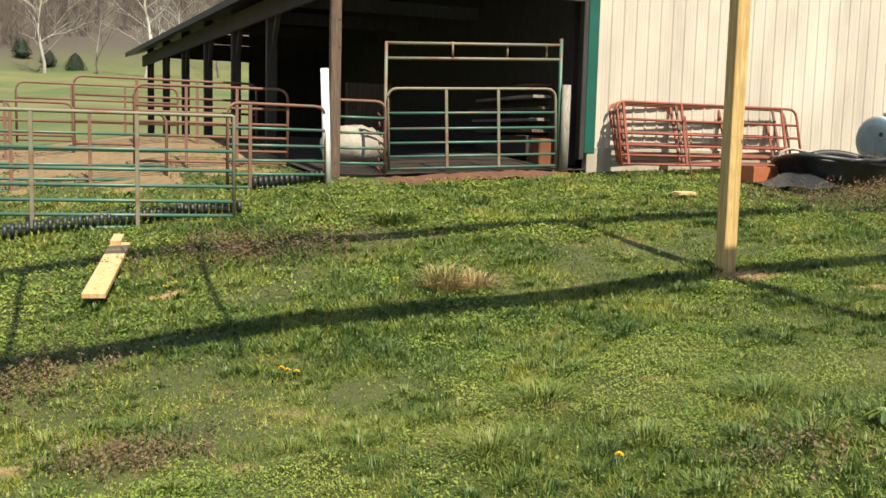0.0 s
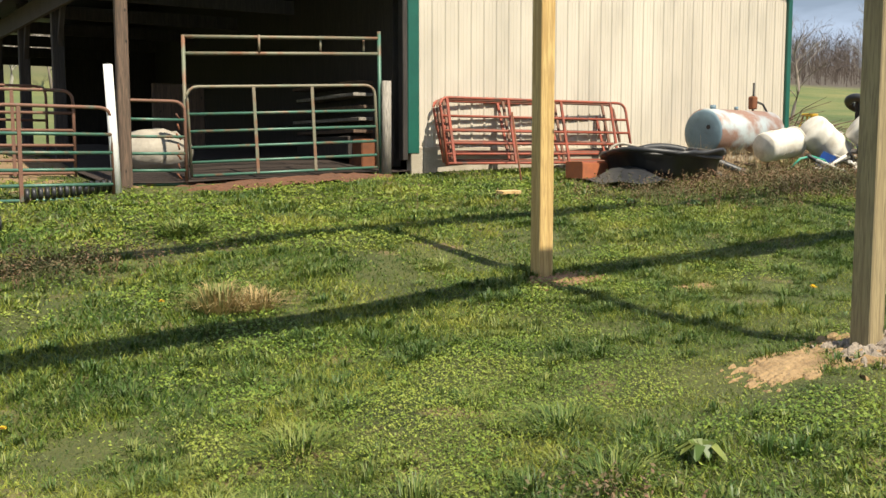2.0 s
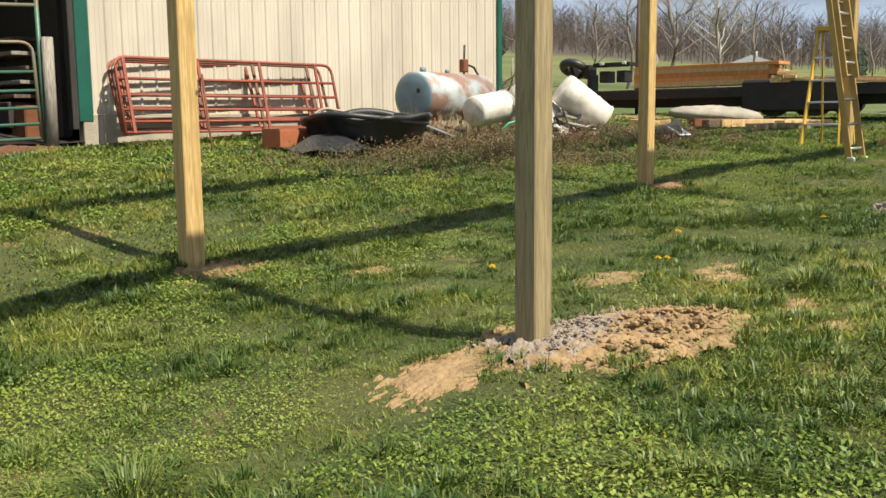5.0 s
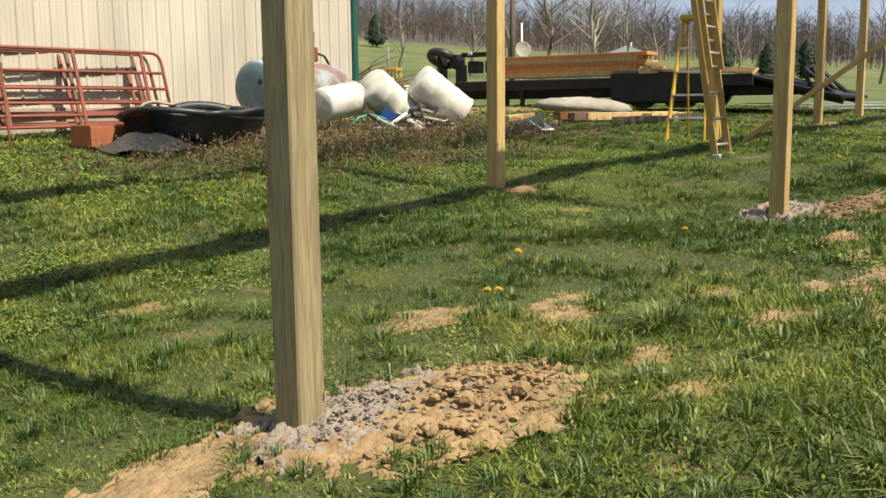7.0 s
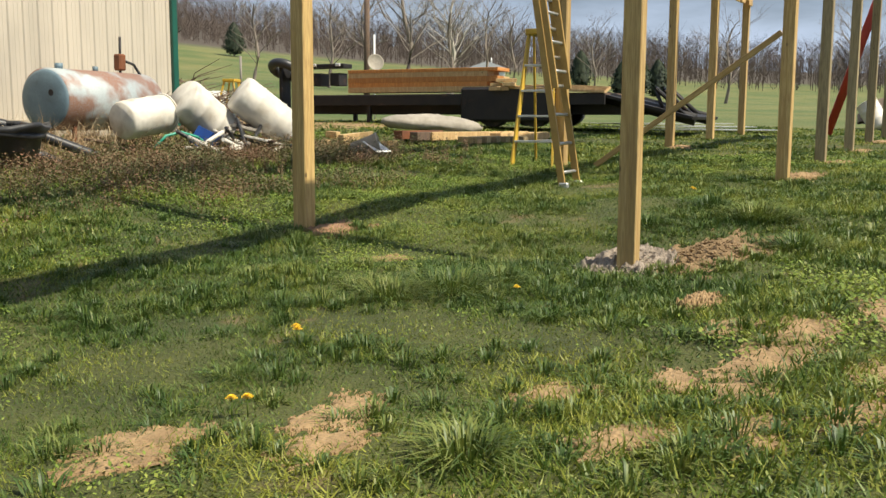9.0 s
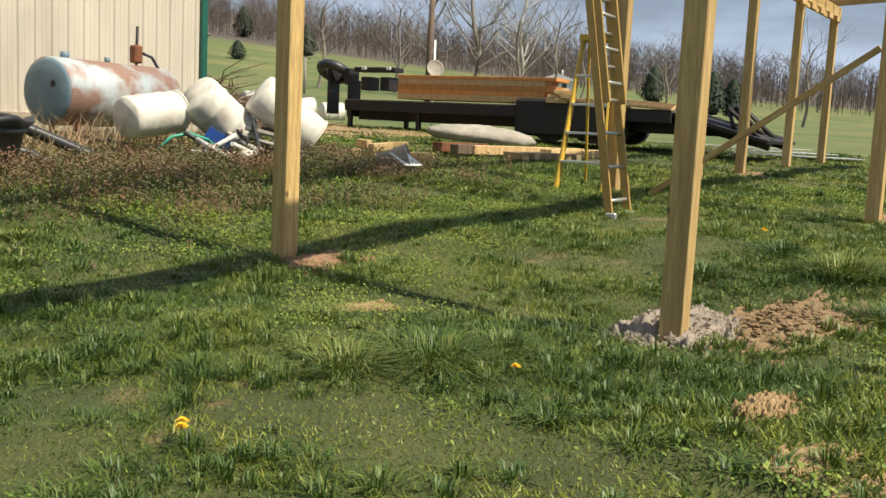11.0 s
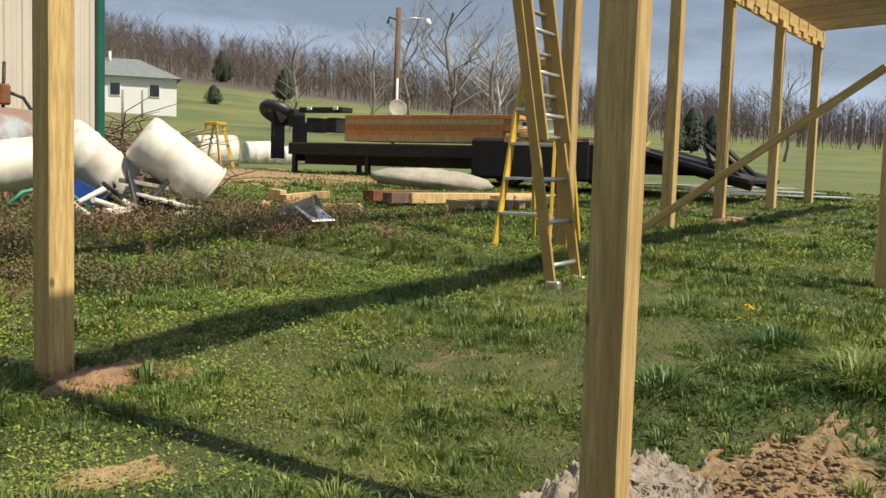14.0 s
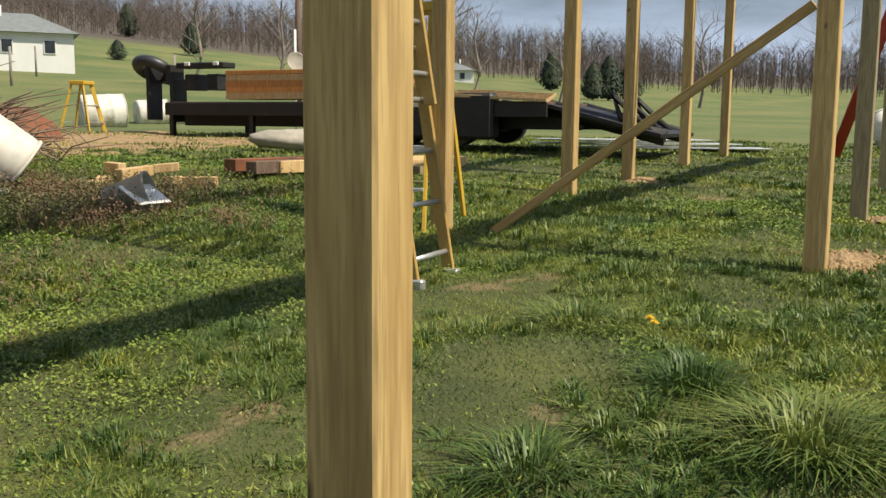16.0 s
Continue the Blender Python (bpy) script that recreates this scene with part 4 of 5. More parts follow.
def step_ladder(at, turn, h, label, wide=0.62):
    g = thing("step_ladder", label, "ladder", at, turn, "step ladders")
    for s in (-1, 1):
        for y, t in ((-0.52, 0.10), (0.62, 0.12)):
            a, b = Vector((s * wide / 2 * (1 if y < 0 else 0.9), y * h / 1.75, 0)), Vector((s * 0.16, t * (1 if y > 0 else -1), h))
            bm = bmesh.new()
            d = b - a
            box(bm, (0, 0, 0), (0.028, 0.07 if y < 0 else 0.045, d.length), d.to_track_quat("Z", "Y").to_matrix().to_4x4(), 0.004)
            bmesh.ops.translate(bm, vec=(a + b) / 2, verts=bm.verts)
            part("rail", bm, YELLOW, g)
    for i in range(1, int(h / 0.305)):
        t = i * 0.305 / h
        w = wide / 2 + (0.16 - wide / 2) * t
        y = (-0.52 * h / 1.75) * (1 - t) - 0.10 * t
        part("step", cube((0, y, i * 0.305), (2 * w, 0.085, 0.025), 0.003), ALUMINIUM, g)
        if i % 2:
            yb = (0.62 * h / 1.75) * (1 - t) + 0.12 * t
            part("brace", bar((-w * 0.95, yb, i * 0.305), (w * 0.95, yb, i * 0.305), 0.010, 6), ALUMINIUM, g)
    part("cap", cube((0, 0, h + 0.03), (0.40, 0.30, 0.07), 0.01), YELLOW, g)
    return g


step_ladder((10.2, 3.08, 0.66), -80, 1.60, "tall yellow fibreglass step ladder standing by a post", 0.50)
step_ladder((16.4, 13.9, 1.08), 20, 1.0, "small yellow step ladder beside the trailer")

# ---- flatbed trailer with lumber ----
tr = thing("flatbed_trailer", "black steel flatbed trailer parked on the grass", "trailer", (17.0, 12.4, 1.08), -87)
part("deck", cube((3.7, 1.2, 0.66), (7.4, 2.4, 0.06), 0.004), OLD_WOOD, tr, "dark plank deck")
for y in (0.0, 2.4):
    part("side_rail", cube((3.7, y, 0.56), (7.4, 0.07, 0.22), 0.006), BLACK_STEEL, tr)
for k in range(12):
    part("cross_member", cube((0.2 + 0.63 * k, 1.2, 0.50), (0.06, 2.3, 0.10), 0.004), BLACK_STEEL, tr)
for y in (0.55, 1.85):
    part("main_beam", cube((3.9, y, 0.38), (7.8, 0.10, 0.24), 0.006), BLACK_STEEL, tr)
for x in (0.10, 1.9):
    for y in (0.06, 2.3):
        part("support_leg", cube((x, y, 0.24), (0.09, 0.09, 0.64), 0.004), BLACK_STEEL, tr)
for x in (4.9, 5.85):
    for y in (0.22, 2.2):
        w = part("wheel", bar((x, y - 0.12, 0.38), (x, y + 0.12, 0.38), 0.38, 24), BLACK_PLASTIC, tr)
        part("rim", bar((x, y - 0.13, 0.38), (x, y + 0.13, 0.38), 0.19, 16), GREY_TARP, w)
part("fender", cube((5.4, 0.05, 0.46), (2.3, 0.32, 0.72), 0.05), BLACK_STEEL, tr)
for y in (0.4, 2.0):
    part("dovetail_beam", tube(bmesh.new(), [(7.3, y, 0.60), (8.3, y, 0.35), (9.1, y, 0.16)], 0.12, 4), BLACK_STEEL, tr)
part("dovetail", cube((8.2, 1.2, 0.42), (1.9, 2.3, 0.06), 0.004, Matrix.Rotation(radians(14), 4, "Y")), BLACK_STEEL, tr)
for y in (0.3, 0.9, 1.6):
    part("ramp", tube(bmesh.new(), [(8.9, y, 0.25), (8.3, y + 0.1, 0.78), (8.5, y, 0.30)], 0.05, 5), BLACK_STEEL, tr)
part("neck_frame", cube((-0.1, 1.2, 0.55), (0.12, 1.8, 0.2), 0.01), BLACK_STEEL, tr)
for k in range(5):
    for j in range(2):
        b = link("lumber_board", cube((0, 0, 0), (3.7 - 0.25 * (k % 2) - 0.3 * j, 0.34, 0.115 if k < 4 else 0.07), 0.004, None), PINE_ORANGE if (k + j) % 3 else PINE_RAW)
        b.matrix_basis = Matrix.Translation((17.35 + 0.36 * j, 9.2 + 0.12 * (k % 2) - 0.1 * j, 1.87 + (0.105 * k if k < 4 else 0.41))) @ pose(0, 0, 0, 0, 0, -87)
        tagged(b, "long orange-tinted pine boards stacked on the trailer", "lumber", "lumber on the trailer")
for k in range(6):
    b = link("lumber_end", cube((0, 0, 0), (0.10, 0.26, 0.07), 0.004), PINE_RAW)
    b.matrix_basis = pose(17.10 + 0.05 * (k % 2), 7.30 - 0.16 * (k % 3) , 1.86 + 0.085 * (k // 2), 0, 0, 5 * k)
    tagged(b, "pale sawn lumber end on the trailer", "lumber", "lumber on the trailer")
for k in range(5):
    b = link("lumber_board", cube((0, 0, 0), (2.2 - 0.2 * k, 0.15, 0.05), 0.003), PINE_RAW)
    b.matrix_basis = pose(17.3 + 0.2 * k, 6.1 - 0.05 * k, 1.84 + 0.02 * k, 0, 3, -85)
    tagged(b, "loose pale board on the trailer deck", "lumber", "lumber on the trailer")
# machine with tyre and machinery behind the trailer
mc = thing("farm_implement", "dark farm implement with a tyre on a frame", "implement")
mc.matrix_basis = pose(17.6, 12.9, 1.40, 0, 0, -87) @ Matrix.Scale(0.74, 4)
part("tyre", tube(bmesh.new(), [(0.42 * math.cos(t), 0, 1.35 + 0.42 * math.sin(t)) for t in np.linspace(0, 6.2832, 30)], 0.15, 10), BLACK_PLASTIC, mc, "black rubber tyre").matrix_basis = pose(-0.5, 0, 1.35, 60, 0, 0) @ pose(0, 0, -1.35)
for x, z, sx, sz in ((0.2, 1.2, 0.2, 0.5), (0.9, 1.0, 0.35, 0.4), (1.6, 1.0, 0.35, 0.4), (1.2, 1.42, 1.5, 0.14), (0.3, 0.55, 0.16, 1.1), (-0.5, 0.75, 0.12, 1.4)):
    part("steel_block", cube((x, 0, z), (sx, 0.5, sz), 0.02), BLACK_STEEL, mc)
for x in (0.85, 1.75):
    part("lamp", cube((x, -0.28, 1.45), (0.16, 0.05, 0.09), 0.01), WHITE_PVC, mc, "white plate")
# tarp roll, timbers, sheets on the ground
bm = bmesh.new()
bmesh.ops.create_uvsphere(bm, u_segments=30, v_segments=16, radius=1)
for q in bm.verts:
    q.co = Vector((q.co.x * 1.05, q.co.y * 0.32, max(-0.12, q.co.z * 0.20 + 0.05 * noise.noise(q.co * 4))))
b = link("tarp_roll", bm, GREY_TARP, smooth=True)
b.matrix_basis = pose(15.5, 7.85, 1.12, 0, 4, -42)
tagged(b, "grey rolled tarp lying on the ground", "tarp")
for k, (x, y, ln, w, m) in enumerate(((12.9, 5.45, 2.2, 0.14, PINE_RAW), (13.3, 5.65, 2.6, 0.14, PINE), (12.0, 6.0, 1.0, 0.18, RUST), (11.9, 5.75, 0.8, 0.15, OLD_WOOD), (14.0, 5.2, 1.8, 0.20, PINE_RAW))):
    b = link("timber", cube((0, 0, 0), (ln, w, 0.13), 0.006), m)
    b.matrix_basis = pose(x, y, ground_z(x, y) + 0.10, 0, 0, -14 + 3 * k)
    tagged(b, "sawn timber lying on the grass", "timber", "timbers on the grass")
for k in range(6):
    x, y = 12.15 + 0.22 * k, 5.18 - 0.05 * k
    b = link("timber_end", cube((0, 0, 0), (0.10, 0.45, 0.10), 0.005), PINE_GREY)
    b.matrix_basis = pose(x, y, ground_z(x, y) + 0.07, 0, 0, -20)
    tagged(b, "short dark-ended timber under the boards", "timber", "timbers on the grass")
for k in range(5):
    b = link("metal_sheet", cube((0, 0, 0), (4.2 - 0.3 * k, 0.95, 0.012), 0.002), SHEET_METAL)
    b.matrix_basis = pose(20.9 - 0.05 * k, 4.5 + 0.1 * k, 1.02 + 0.035 * k, 0, 1.2 * (k % 2), -62 + 2 * k)
    tagged(b, "long white metal roofing sheet on a pile", "sheet", "pile of roofing sheets")
b = link("brush_heap", dented(lathe([(0.0, 0.75), (0.5, 0.6), (0.85, 0.25), (0.95, 0.0)], 26), 0.2, 2.0), TWIGS)
b.location = (27.0, 0.6, 1.15)
tagged(b, "brown heap of brush in the field", "brush")
plastic_drum((24.5, 0.9, 1.35), (0.2, 0.5, 0.8), 0.7, 0.25, False, "white plastic drum standing in the field")
for (x, y, s) in ((24.5, 22.5, 0.75), (27.5, 23.5, 0.6), (28.5, 22.8, 0.5)):
    plastic_drum((x, y, ground_z(x, y) + 0.55 * s), (0.9, -0.5, 0.05), 1.7 * s, 0.75 * s, s > 0.7, "white plastic tank lying in the far yard")
b = link("rust_sheet", dented(lathe([(0.0, 0.95), (1.0, 0.85), (1.6, 0.5), (1.9, 0.0)], 30), 0.15, 1.5), RUST)
b.matrix_basis = pose(13.2, 12.6, 1.0) @ Matrix.Scale(0.72, 4)
tagged(b, "low rust-brown heap of sheet metal behind the barn", "heap")


# ---- grass and weeds ----
rng = np.random.default_rng(5)


def terrain_np(x, y):
    xx = np.clip(x, -9, 40)
    z = 1.2 * (1 - np.exp(-xx / 14)) + 0.1 * np.exp(-np.maximum(xx, -4) / 14) * np.maximum(0, np.minimum(y, 14) - 2) - 0.085 * np.exp(-((x - 5) / 1.6) ** 2 - ((y + 0.1) / 1.3) ** 2)
    near = np.maximum(0, 1 - np.hypot(x - 6, y - 3) / 40)
    return z + near * (0.018 * np.sin(1.9 * x + 0.7 * y) + 0.016 * np.sin(1.1 * x - 2.3 * y + 1.0) + 0.012 * np.sin(3.7 * x + 2.9 * y + 2.0))


def field(x, y, scale, seed):
    """Smooth random field in 0..1 over the plan."""
    g = np.random.default_rng(seed).random((96, 96))
    u, v = np.mod(x * scale + 40, 95), np.mod(y * scale + 40, 95)
    i, j = u.astype(int), v.astype(int)
    a, b = u - i, v - j
    a, b = a * a * (3 - 2 * a), b * b * (3 - 2 * b)
    return g[i, j] * (1 - a) * (1 - b) + g[i + 1, j] * a * (1 - b) + g[i, j + 1] * (1 - a) * b + g[i + 1, j + 1] * a * b


def away(x, y):
    """Distance from the strip of lawn along the first two bays."""
    t = np.clip(((x + 4.5) * 13.5 + (y - 0.2) * 1.8) / (13.5 ** 2 + 1.8 ** 2), 0, 1)
    return np.hypot(x + 4.5 - 13.5 * t, y - 0.2 - 1.8 * t)


def bare(x, y):
    """Where clay or things keep the turf thin: 1 is bare."""
    k = np.zeros_like(x)
    for px, py, rx, ry in [(0.45, -0.30, 0.60, 0.36), (-0.50, 0.20, 0.28, 0.14), (5.65, -0.28, 0.82, 0.33), (5.18, 0.1, 0.34, 0.28)] + [(p[0], p[1], p[2] * 0.40, p[2] * 0.20) for p in PATCHES] + [(p[0], p[1], 0.20, 0.13) for p in COLLARS]:
        r = np.hypot((x - px) / rx, (y - py) / ry) * (0.8 + 0.5 * field(x, y, 5.0, 3))
        k = np.maximum(k, np.clip(1.5 - r, 0, 1))
    k = np.maximum(k, ((y > 9.35) & (x > SIDE(9) - 0.2) & (x < 10.4)).astype(float))
    k = np.maximum(k, np.clip(1.6 - np.hypot((x - 0.2) / 1.5, (y - 9.2) / 0.4), 0, 1))
    return k


def blade_mesh(name, x, y, h, w, lean, m, label, bend=True, z0=None):
    """Tapered leaves, each turned and leaning its own way."""
    n = len(x)
    a, tilt = rng.random(n) * 6.2832, lean * (0.3 + rng.random(n))
    z = terrain_np(x, y) - 0.006 if z0 is None else z0
    sx, sy = np.cos(a), np.sin(a)
    b = rng.random(n) * 6.2832
    dx, dy = np.cos(b) * tilt * h, np.sin(b) * tilt * h
    hz = h * np.sqrt(np.maximum(0.15, 1 - tilt ** 2 * 0.7))
    if bend:
        P = np.empty((n, 5, 3))
        P[:, 0] = np.stack([x - sx * w, y - sy * w, z], -1)
        P[:, 1] = np.stack([x + sx * w, y + sy * w, z], -1)
        P[:, 2] = np.stack([x + sx * w * 0.8 + dx * 0.38, y + sy * w * 0.8 + dy * 0.38, z + hz * 0.62], -1)
        P[:, 3] = np.stack([x - sx * w * 0.8 + dx * 0.38, y - sy * w * 0.8 + dy * 0.38, z + hz * 0.62], -1)
        P[:, 4] = np.stack([x + dx, y + dy, z + hz], -1)
        base = np.arange(n)[:, None] * 5
        loops = np.concatenate([base + [0, 1, 2, 3], base + [3, 2, 4]], 1).ravel()
        sizes = np.tile([4, 3], n)
        k = 5
    else:
        P = np.empty((n, 3, 3))
        P[:, 0] = np.stack([x - sx * w, y - sy * w, z], -1)
        P[:, 1] = np.stack([x + sx * w, y + sy * w, z], -1)
        P[:, 2] = np.stack([x + dx, y + dy, z + hz], -1)
        loops = np.arange(3 * n)
        sizes = np.full(n, 3)
        k = 3
    return fill(name, P.reshape(-1, 3), loops, sizes, m, label)


def fill(name, P, loops, sizes, m, label):
    me = bpy.data.meshes.new(name)
    me.vertices.add(len(P))
    me.vertices.foreach_set("co", P.ravel().astype(np.float32))
    me.loops.add(len(loops))
    me.loops.foreach_set("vertex_index", loops.astype(np.int32))
    me.polygons.add(len(sizes))
    starts = np.concatenate([[0], np.cumsum(sizes)[:-1]])
    me.polygons.foreach_set("loop_start", starts.astype(np.int32))
    me.update(calc_edges=True)
    me.materials.append(m)
    return tagged(new(name, me), label, "grass", kind="stuff")


def leaf_mesh(name, x, y, z, s, m, label, flat=0.5):
    """Small four-cornered leaves, lying more or less flat."""
    n = len(x)
    a = rng.random(n) * 6.2832
    t1, t2 = (rng.random(n) - 0.5) * 2 * flat, (rng.random(n) - 0.5) * 2 * flat
    c, q = np.cos(a), np.sin(a)
    P = np.empty((n, 4, 3))
    for k, (u, v) in enumerate(((1.2, 0), (0.1, 0.6), (-0.9, 0), (0.1, -0.6))):
        P[:, k] = np.stack([x + s * (u * c - v * q), y + s * (u * q + v * c), z + s * (u * t1 + v * t2)], -1)
    return fill(name, P.reshape(-1, 3), np.arange(4 * n), np.full(n, 4), m, label)


def scatter(n, box_, fall, keep):
    x, y = rng.uniform(box_[0], box_[1], n), rng.uniform(box_[2], box_[3], n)
    s = rng.random(n) < 1 / (1 + (away(x, y) / fall) ** 2)
    x, y = x[s], y[s]
    s = rng.random(len(x)) < keep(x, y)
    return x[s], y[s]


def thick(x, y):
    """Lush patches of the lawn: 1 is rank grass, 0 is thin low mat."""
    return np.clip((field(x, y, 1.25, 11) * 0.55 + field(x, y, 3.4, 12) * 0.45 - 0.30) * 2.7, 0, 1)


def nettle_zone(x, y):
    k = np.exp(-(((x - 6.6) / 2.6) ** 2 + ((y - 5.9) / 0.75) ** 2)) + np.exp(-(((x - 9.1) / 1.0) ** 2 + ((y - 5.9) / 0.9) ** 2))
    k += np.exp(-(((x + 3.8) / 0.9) ** 2 + ((y - 5.4) / 0.4) ** 2)) + np.exp(-(((x + 5.9) / 0.5) ** 2 + ((y - 2.9) / 0.4) ** 2)) + 0.6 * np.exp(-(((x + 2.45) / 0.26) ** 2 + ((y + 0.65) / 0.22) ** 2)) + np.exp(-(((x + 5.2) / 0.35) ** 2 + ((y - 1.3) / 0.25) ** 2))
    k += 0.85 * np.clip(field(x, y, 1.3, 61) * 2.6 - 0.9, 0, 1) * np.exp(-(((x - 7.4) / 2.6) ** 2 + ((y - 4.5) / 0.9) ** 2))
    return np.clip(k, 0, 1)


ALL = (-9.0, 26.0, -4.2, 13.5)
# short turf close to the posts
x, y = scatter(2250000, (-8.0, 13, -3.0, 8.5), 2.4, lambda x, y: (0.55 + 0.45 * thick(x, y)) * (1 - 0.75 * bare(x, y)) * (1 - 0.6 * nettle_zone(x, y)))
d, k = away(x, y), thick(x, y)
blade_mesh("lawn_grass", x, y, (0.015 + 0.048 * rng.random(len(x)) * (0.30 + k)) * (1 + 0.02 * d), (0.0021 + 0.0017 * rng.random(len(x))) * (1 + 0.36 * d), 1.2, LAWN, "short green lawn grass over the whole yard", False)
# rough grass farther off
x, y = scatter(1000000, ALL, 7.0, lambda x, y: (away(x, y) > 1.6) * (1 - 0.95 * bare(x, y)) * (1 - 0.4 * nettle_zone(x, y)) * (0.45 + 0.55 * thick(x, y)))
d = away(x, y)
blade_mesh("yard_grass", x, y, 0.02 + 0.05 * rng.random(len(x)) * (0.4 + thick(x, y)), 0.0040 + 0.0020 * d * rng.random(len(x)), 1.0, LAWN, "rough green grass farther off in the yard", False)


def tufts(S, name, m, label):
    """Grass clumps: leaves springing from one root and arching outwards. S: x, y, radius, height, leaves."""
    S = np.array(S, float)
    n = S[:, 4].astype(int)
    i = np.repeat(np.arange(len(S)), n)
    a, q = rng.random(len(i)) * 6.2832, np.sqrt(rng.random(len(i)))
    root, out = S[i, 2] * 0.55 * q, S[i, 2] * q * (0.5 + 0.7 * rng.random(len(i)))
    x, y = S[i, 0] + root * np.cos(a), S[i, 1] + root * np.sin(a)
    h = S[i, 3] * (0.45 + 0.6 * rng.random(len(i))) * (1.12 - 0.5 * q ** 2)
    a2 = a + 0.5 * rng.standard_normal(len(i))
    dx, dy = out * np.cos(a2), out * np.sin(a2)
    w = (0.0014 + 0.0014 * rng.random(len(i))) * (1 + 0.26 * away(x, y))
    sx, sy = -np.sin(a2) * w, np.cos(a2) * w
    z = terrain_np(x, y) - 0.006
    P = np.empty((len(i), 5, 3))
    P[:, 0] = np.stack([x - sx, y - sy, z], -1)
    P[:, 1] = np.stack([x + sx, y + sy, z], -1)
    P[:, 2] = np.stack([x + sx + dx * 0.42, y + sy + dy * 0.42, z + h * 0.78], -1)
    P[:, 3] = np.stack([x - sx + dx * 0.42, y - sy + dy * 0.42, z + h * 0.78], -1)
    P[:, 4] = np.stack([x + dx * 1.15, y + dy * 1.15, z + h * (0.72 + 0.3 * rng.random(len(i)))], -1)
    base = np.arange(len(i))[:, None] * 5
    fill(name, P.reshape(-1, 3), np.concatenate([base + [0, 1, 2, 3], base + [3, 2, 4]], 1).ravel(), np.tile([4, 3], len(i)), m, label)


# clumps everywhere in the lush patches, and the large ones at chosen spots
cx, cy = scatter(17000, (-8.5, 16, -3, 9), 3.0, lambda x, y: np.clip(1.5 * thick(x, y) - 0.15, 0.06, 1) * (bare(x, y) < 0.35) * (1 - 0.7 * nettle_zone(x, y)))
cd = away(cx, cy)
size = 0.035 + 0.10 * rng.random(len(cx)) ** 1.6 + 0.006 * cd
tall = (0.030 + 0.055 * rng.random(len(cx))) * (0.7 + 0.6 * thick(cx, cy))
tufts(np.stack([cx, cy, size, tall, np.clip(18 + 420 * size / (1 + 0.18 * cd), 10, 80)], -1), "grass_tufts", TUFT, "dark green coarse grass tufts in the lawn")
BIG = [(-2.85, -0.12, 0.20, 0.15, 170), (-2.13, -0.45, 0.22, 0.13, 190), (-3.56, 0.2, 0.28, 0.12, 330), (3.9, 0.75, 0.34, 0.13, 480), (3.55, 0.95, 0.26, 0.12, 330), (4.25, 0.62, 0.24, 0.11, 300), (6.94, -0.27, 0.36, 0.15, 560),
       (7.31, 0.19, 0.24, 0.14, 300), (1.83, -0.48, 0.20, 0.13, 300), (0.98, 1.79, 0.22, 0.10, 220), (-2.1, 6.27, 0.35, 0.16, 300), (6.0, -0.75, 0.28, 0.14, 320), (8.0, 0.9, 0.28, 0.12, 280), (6.4, 0.45, 0.24, 0.11, 260), (-3.0, 0.75, 0.26, 0.12, 260), (-1.9, 0.2, 0.25, 0.11, 260), (-4.1, -0.5, 0.24, 0.14, 240)]
# small tufts round and in the dug soil
for mx_, my_, rx_, ry_ in ((0.42, -0.24, 0.62, 0.36), (5.62, -0.26, 0.70, 0.30)):
    for _ in range(34):
        a, q = rng.random() * 6.2832, rng.uniform(0.7, 1.15)
        BIG.append((mx_ + rx_ * q * math.cos(a), my_ + ry_ * q * math.sin(a), rng.uniform(0.04, 0.10), rng.uniform(0.05, 0.10), int(rng.uniform(18, 50))))
tufts(BIG, "coarse_clumps", TUFT, "large arching clumps of coarse grass in the lawn")
tufts([(-2.5, 3.58, 0.30, 0.26, 300), (-2.25, 3.50, 0.26, 0.20, 220)], "dry_tussock", TAN_TUFT, "tussock of half-dry grass in the lawn")
# bright low chickweed between the grass
weedy = lambda x, y: np.clip((0.70 - thick(x, y)) * 2.6, 0.05, 1) * np.clip((field(x, y, 0.75, 21) * 0.7 + field(x, y, 2.6, 22) * 0.3 - 0.40) * 4.5, 0.02, 1) * np.where(x < -3.6, 3.2, np.where(x < 0.5, 2.2, 0.9))
x, y = scatter(1500000, (-8.5, 13, -3.3, 9.2), 3.0, lambda x, y: weedy(x, y) * (1 - 0.95 * bare(x, y)))
leaf_mesh("chickweed", x, y, terrain_np(x, y) + 0.008 + 0.040 * rng.random(len(x)) ** 1.5, (0.0042 + 0.0046 * rng.random(len(x))) * (1 + 0.26 * away(x, y)), CHICKWEED, "bright yellow-green chickweed mats in the lawn", 0.7)
# purple-brown dead nettle: stems with small leaves in tiers
x, y = scatter(120000, (-7, 12, -2, 8), 9.0, lambda x, y: nettle_zone(x, y) * (1 - bare(x, y)))
n = len(x)
h = (0.06 + 0.10 * rng.random(n)) * np.where(y > 4.5, 1.5, 1.0)
blade_mesh("nettle_stems", x, y, h, 0.004, 0.3, NETTLE, "thin stems of purple-brown dead nettle", False)
r = np.repeat(np.arange(n), 8)
t = np.tile(np.linspace(0.3, 1.0, 8), n)
leaf_mesh("dead_nettle", x[r] + 0.014 * rng.standard_normal(len(r)), y[r] + 0.014 * rng.standard_normal(len(r)), terrain_np(x[r], y[r]) + h[r] * t, (0.0065 + 0.006 * rng.random(len(r))) * (1 + 0.07 * away(x[r], y[r])), NETTLE, "purple-brown dead nettle weeds in patches", 0.8)
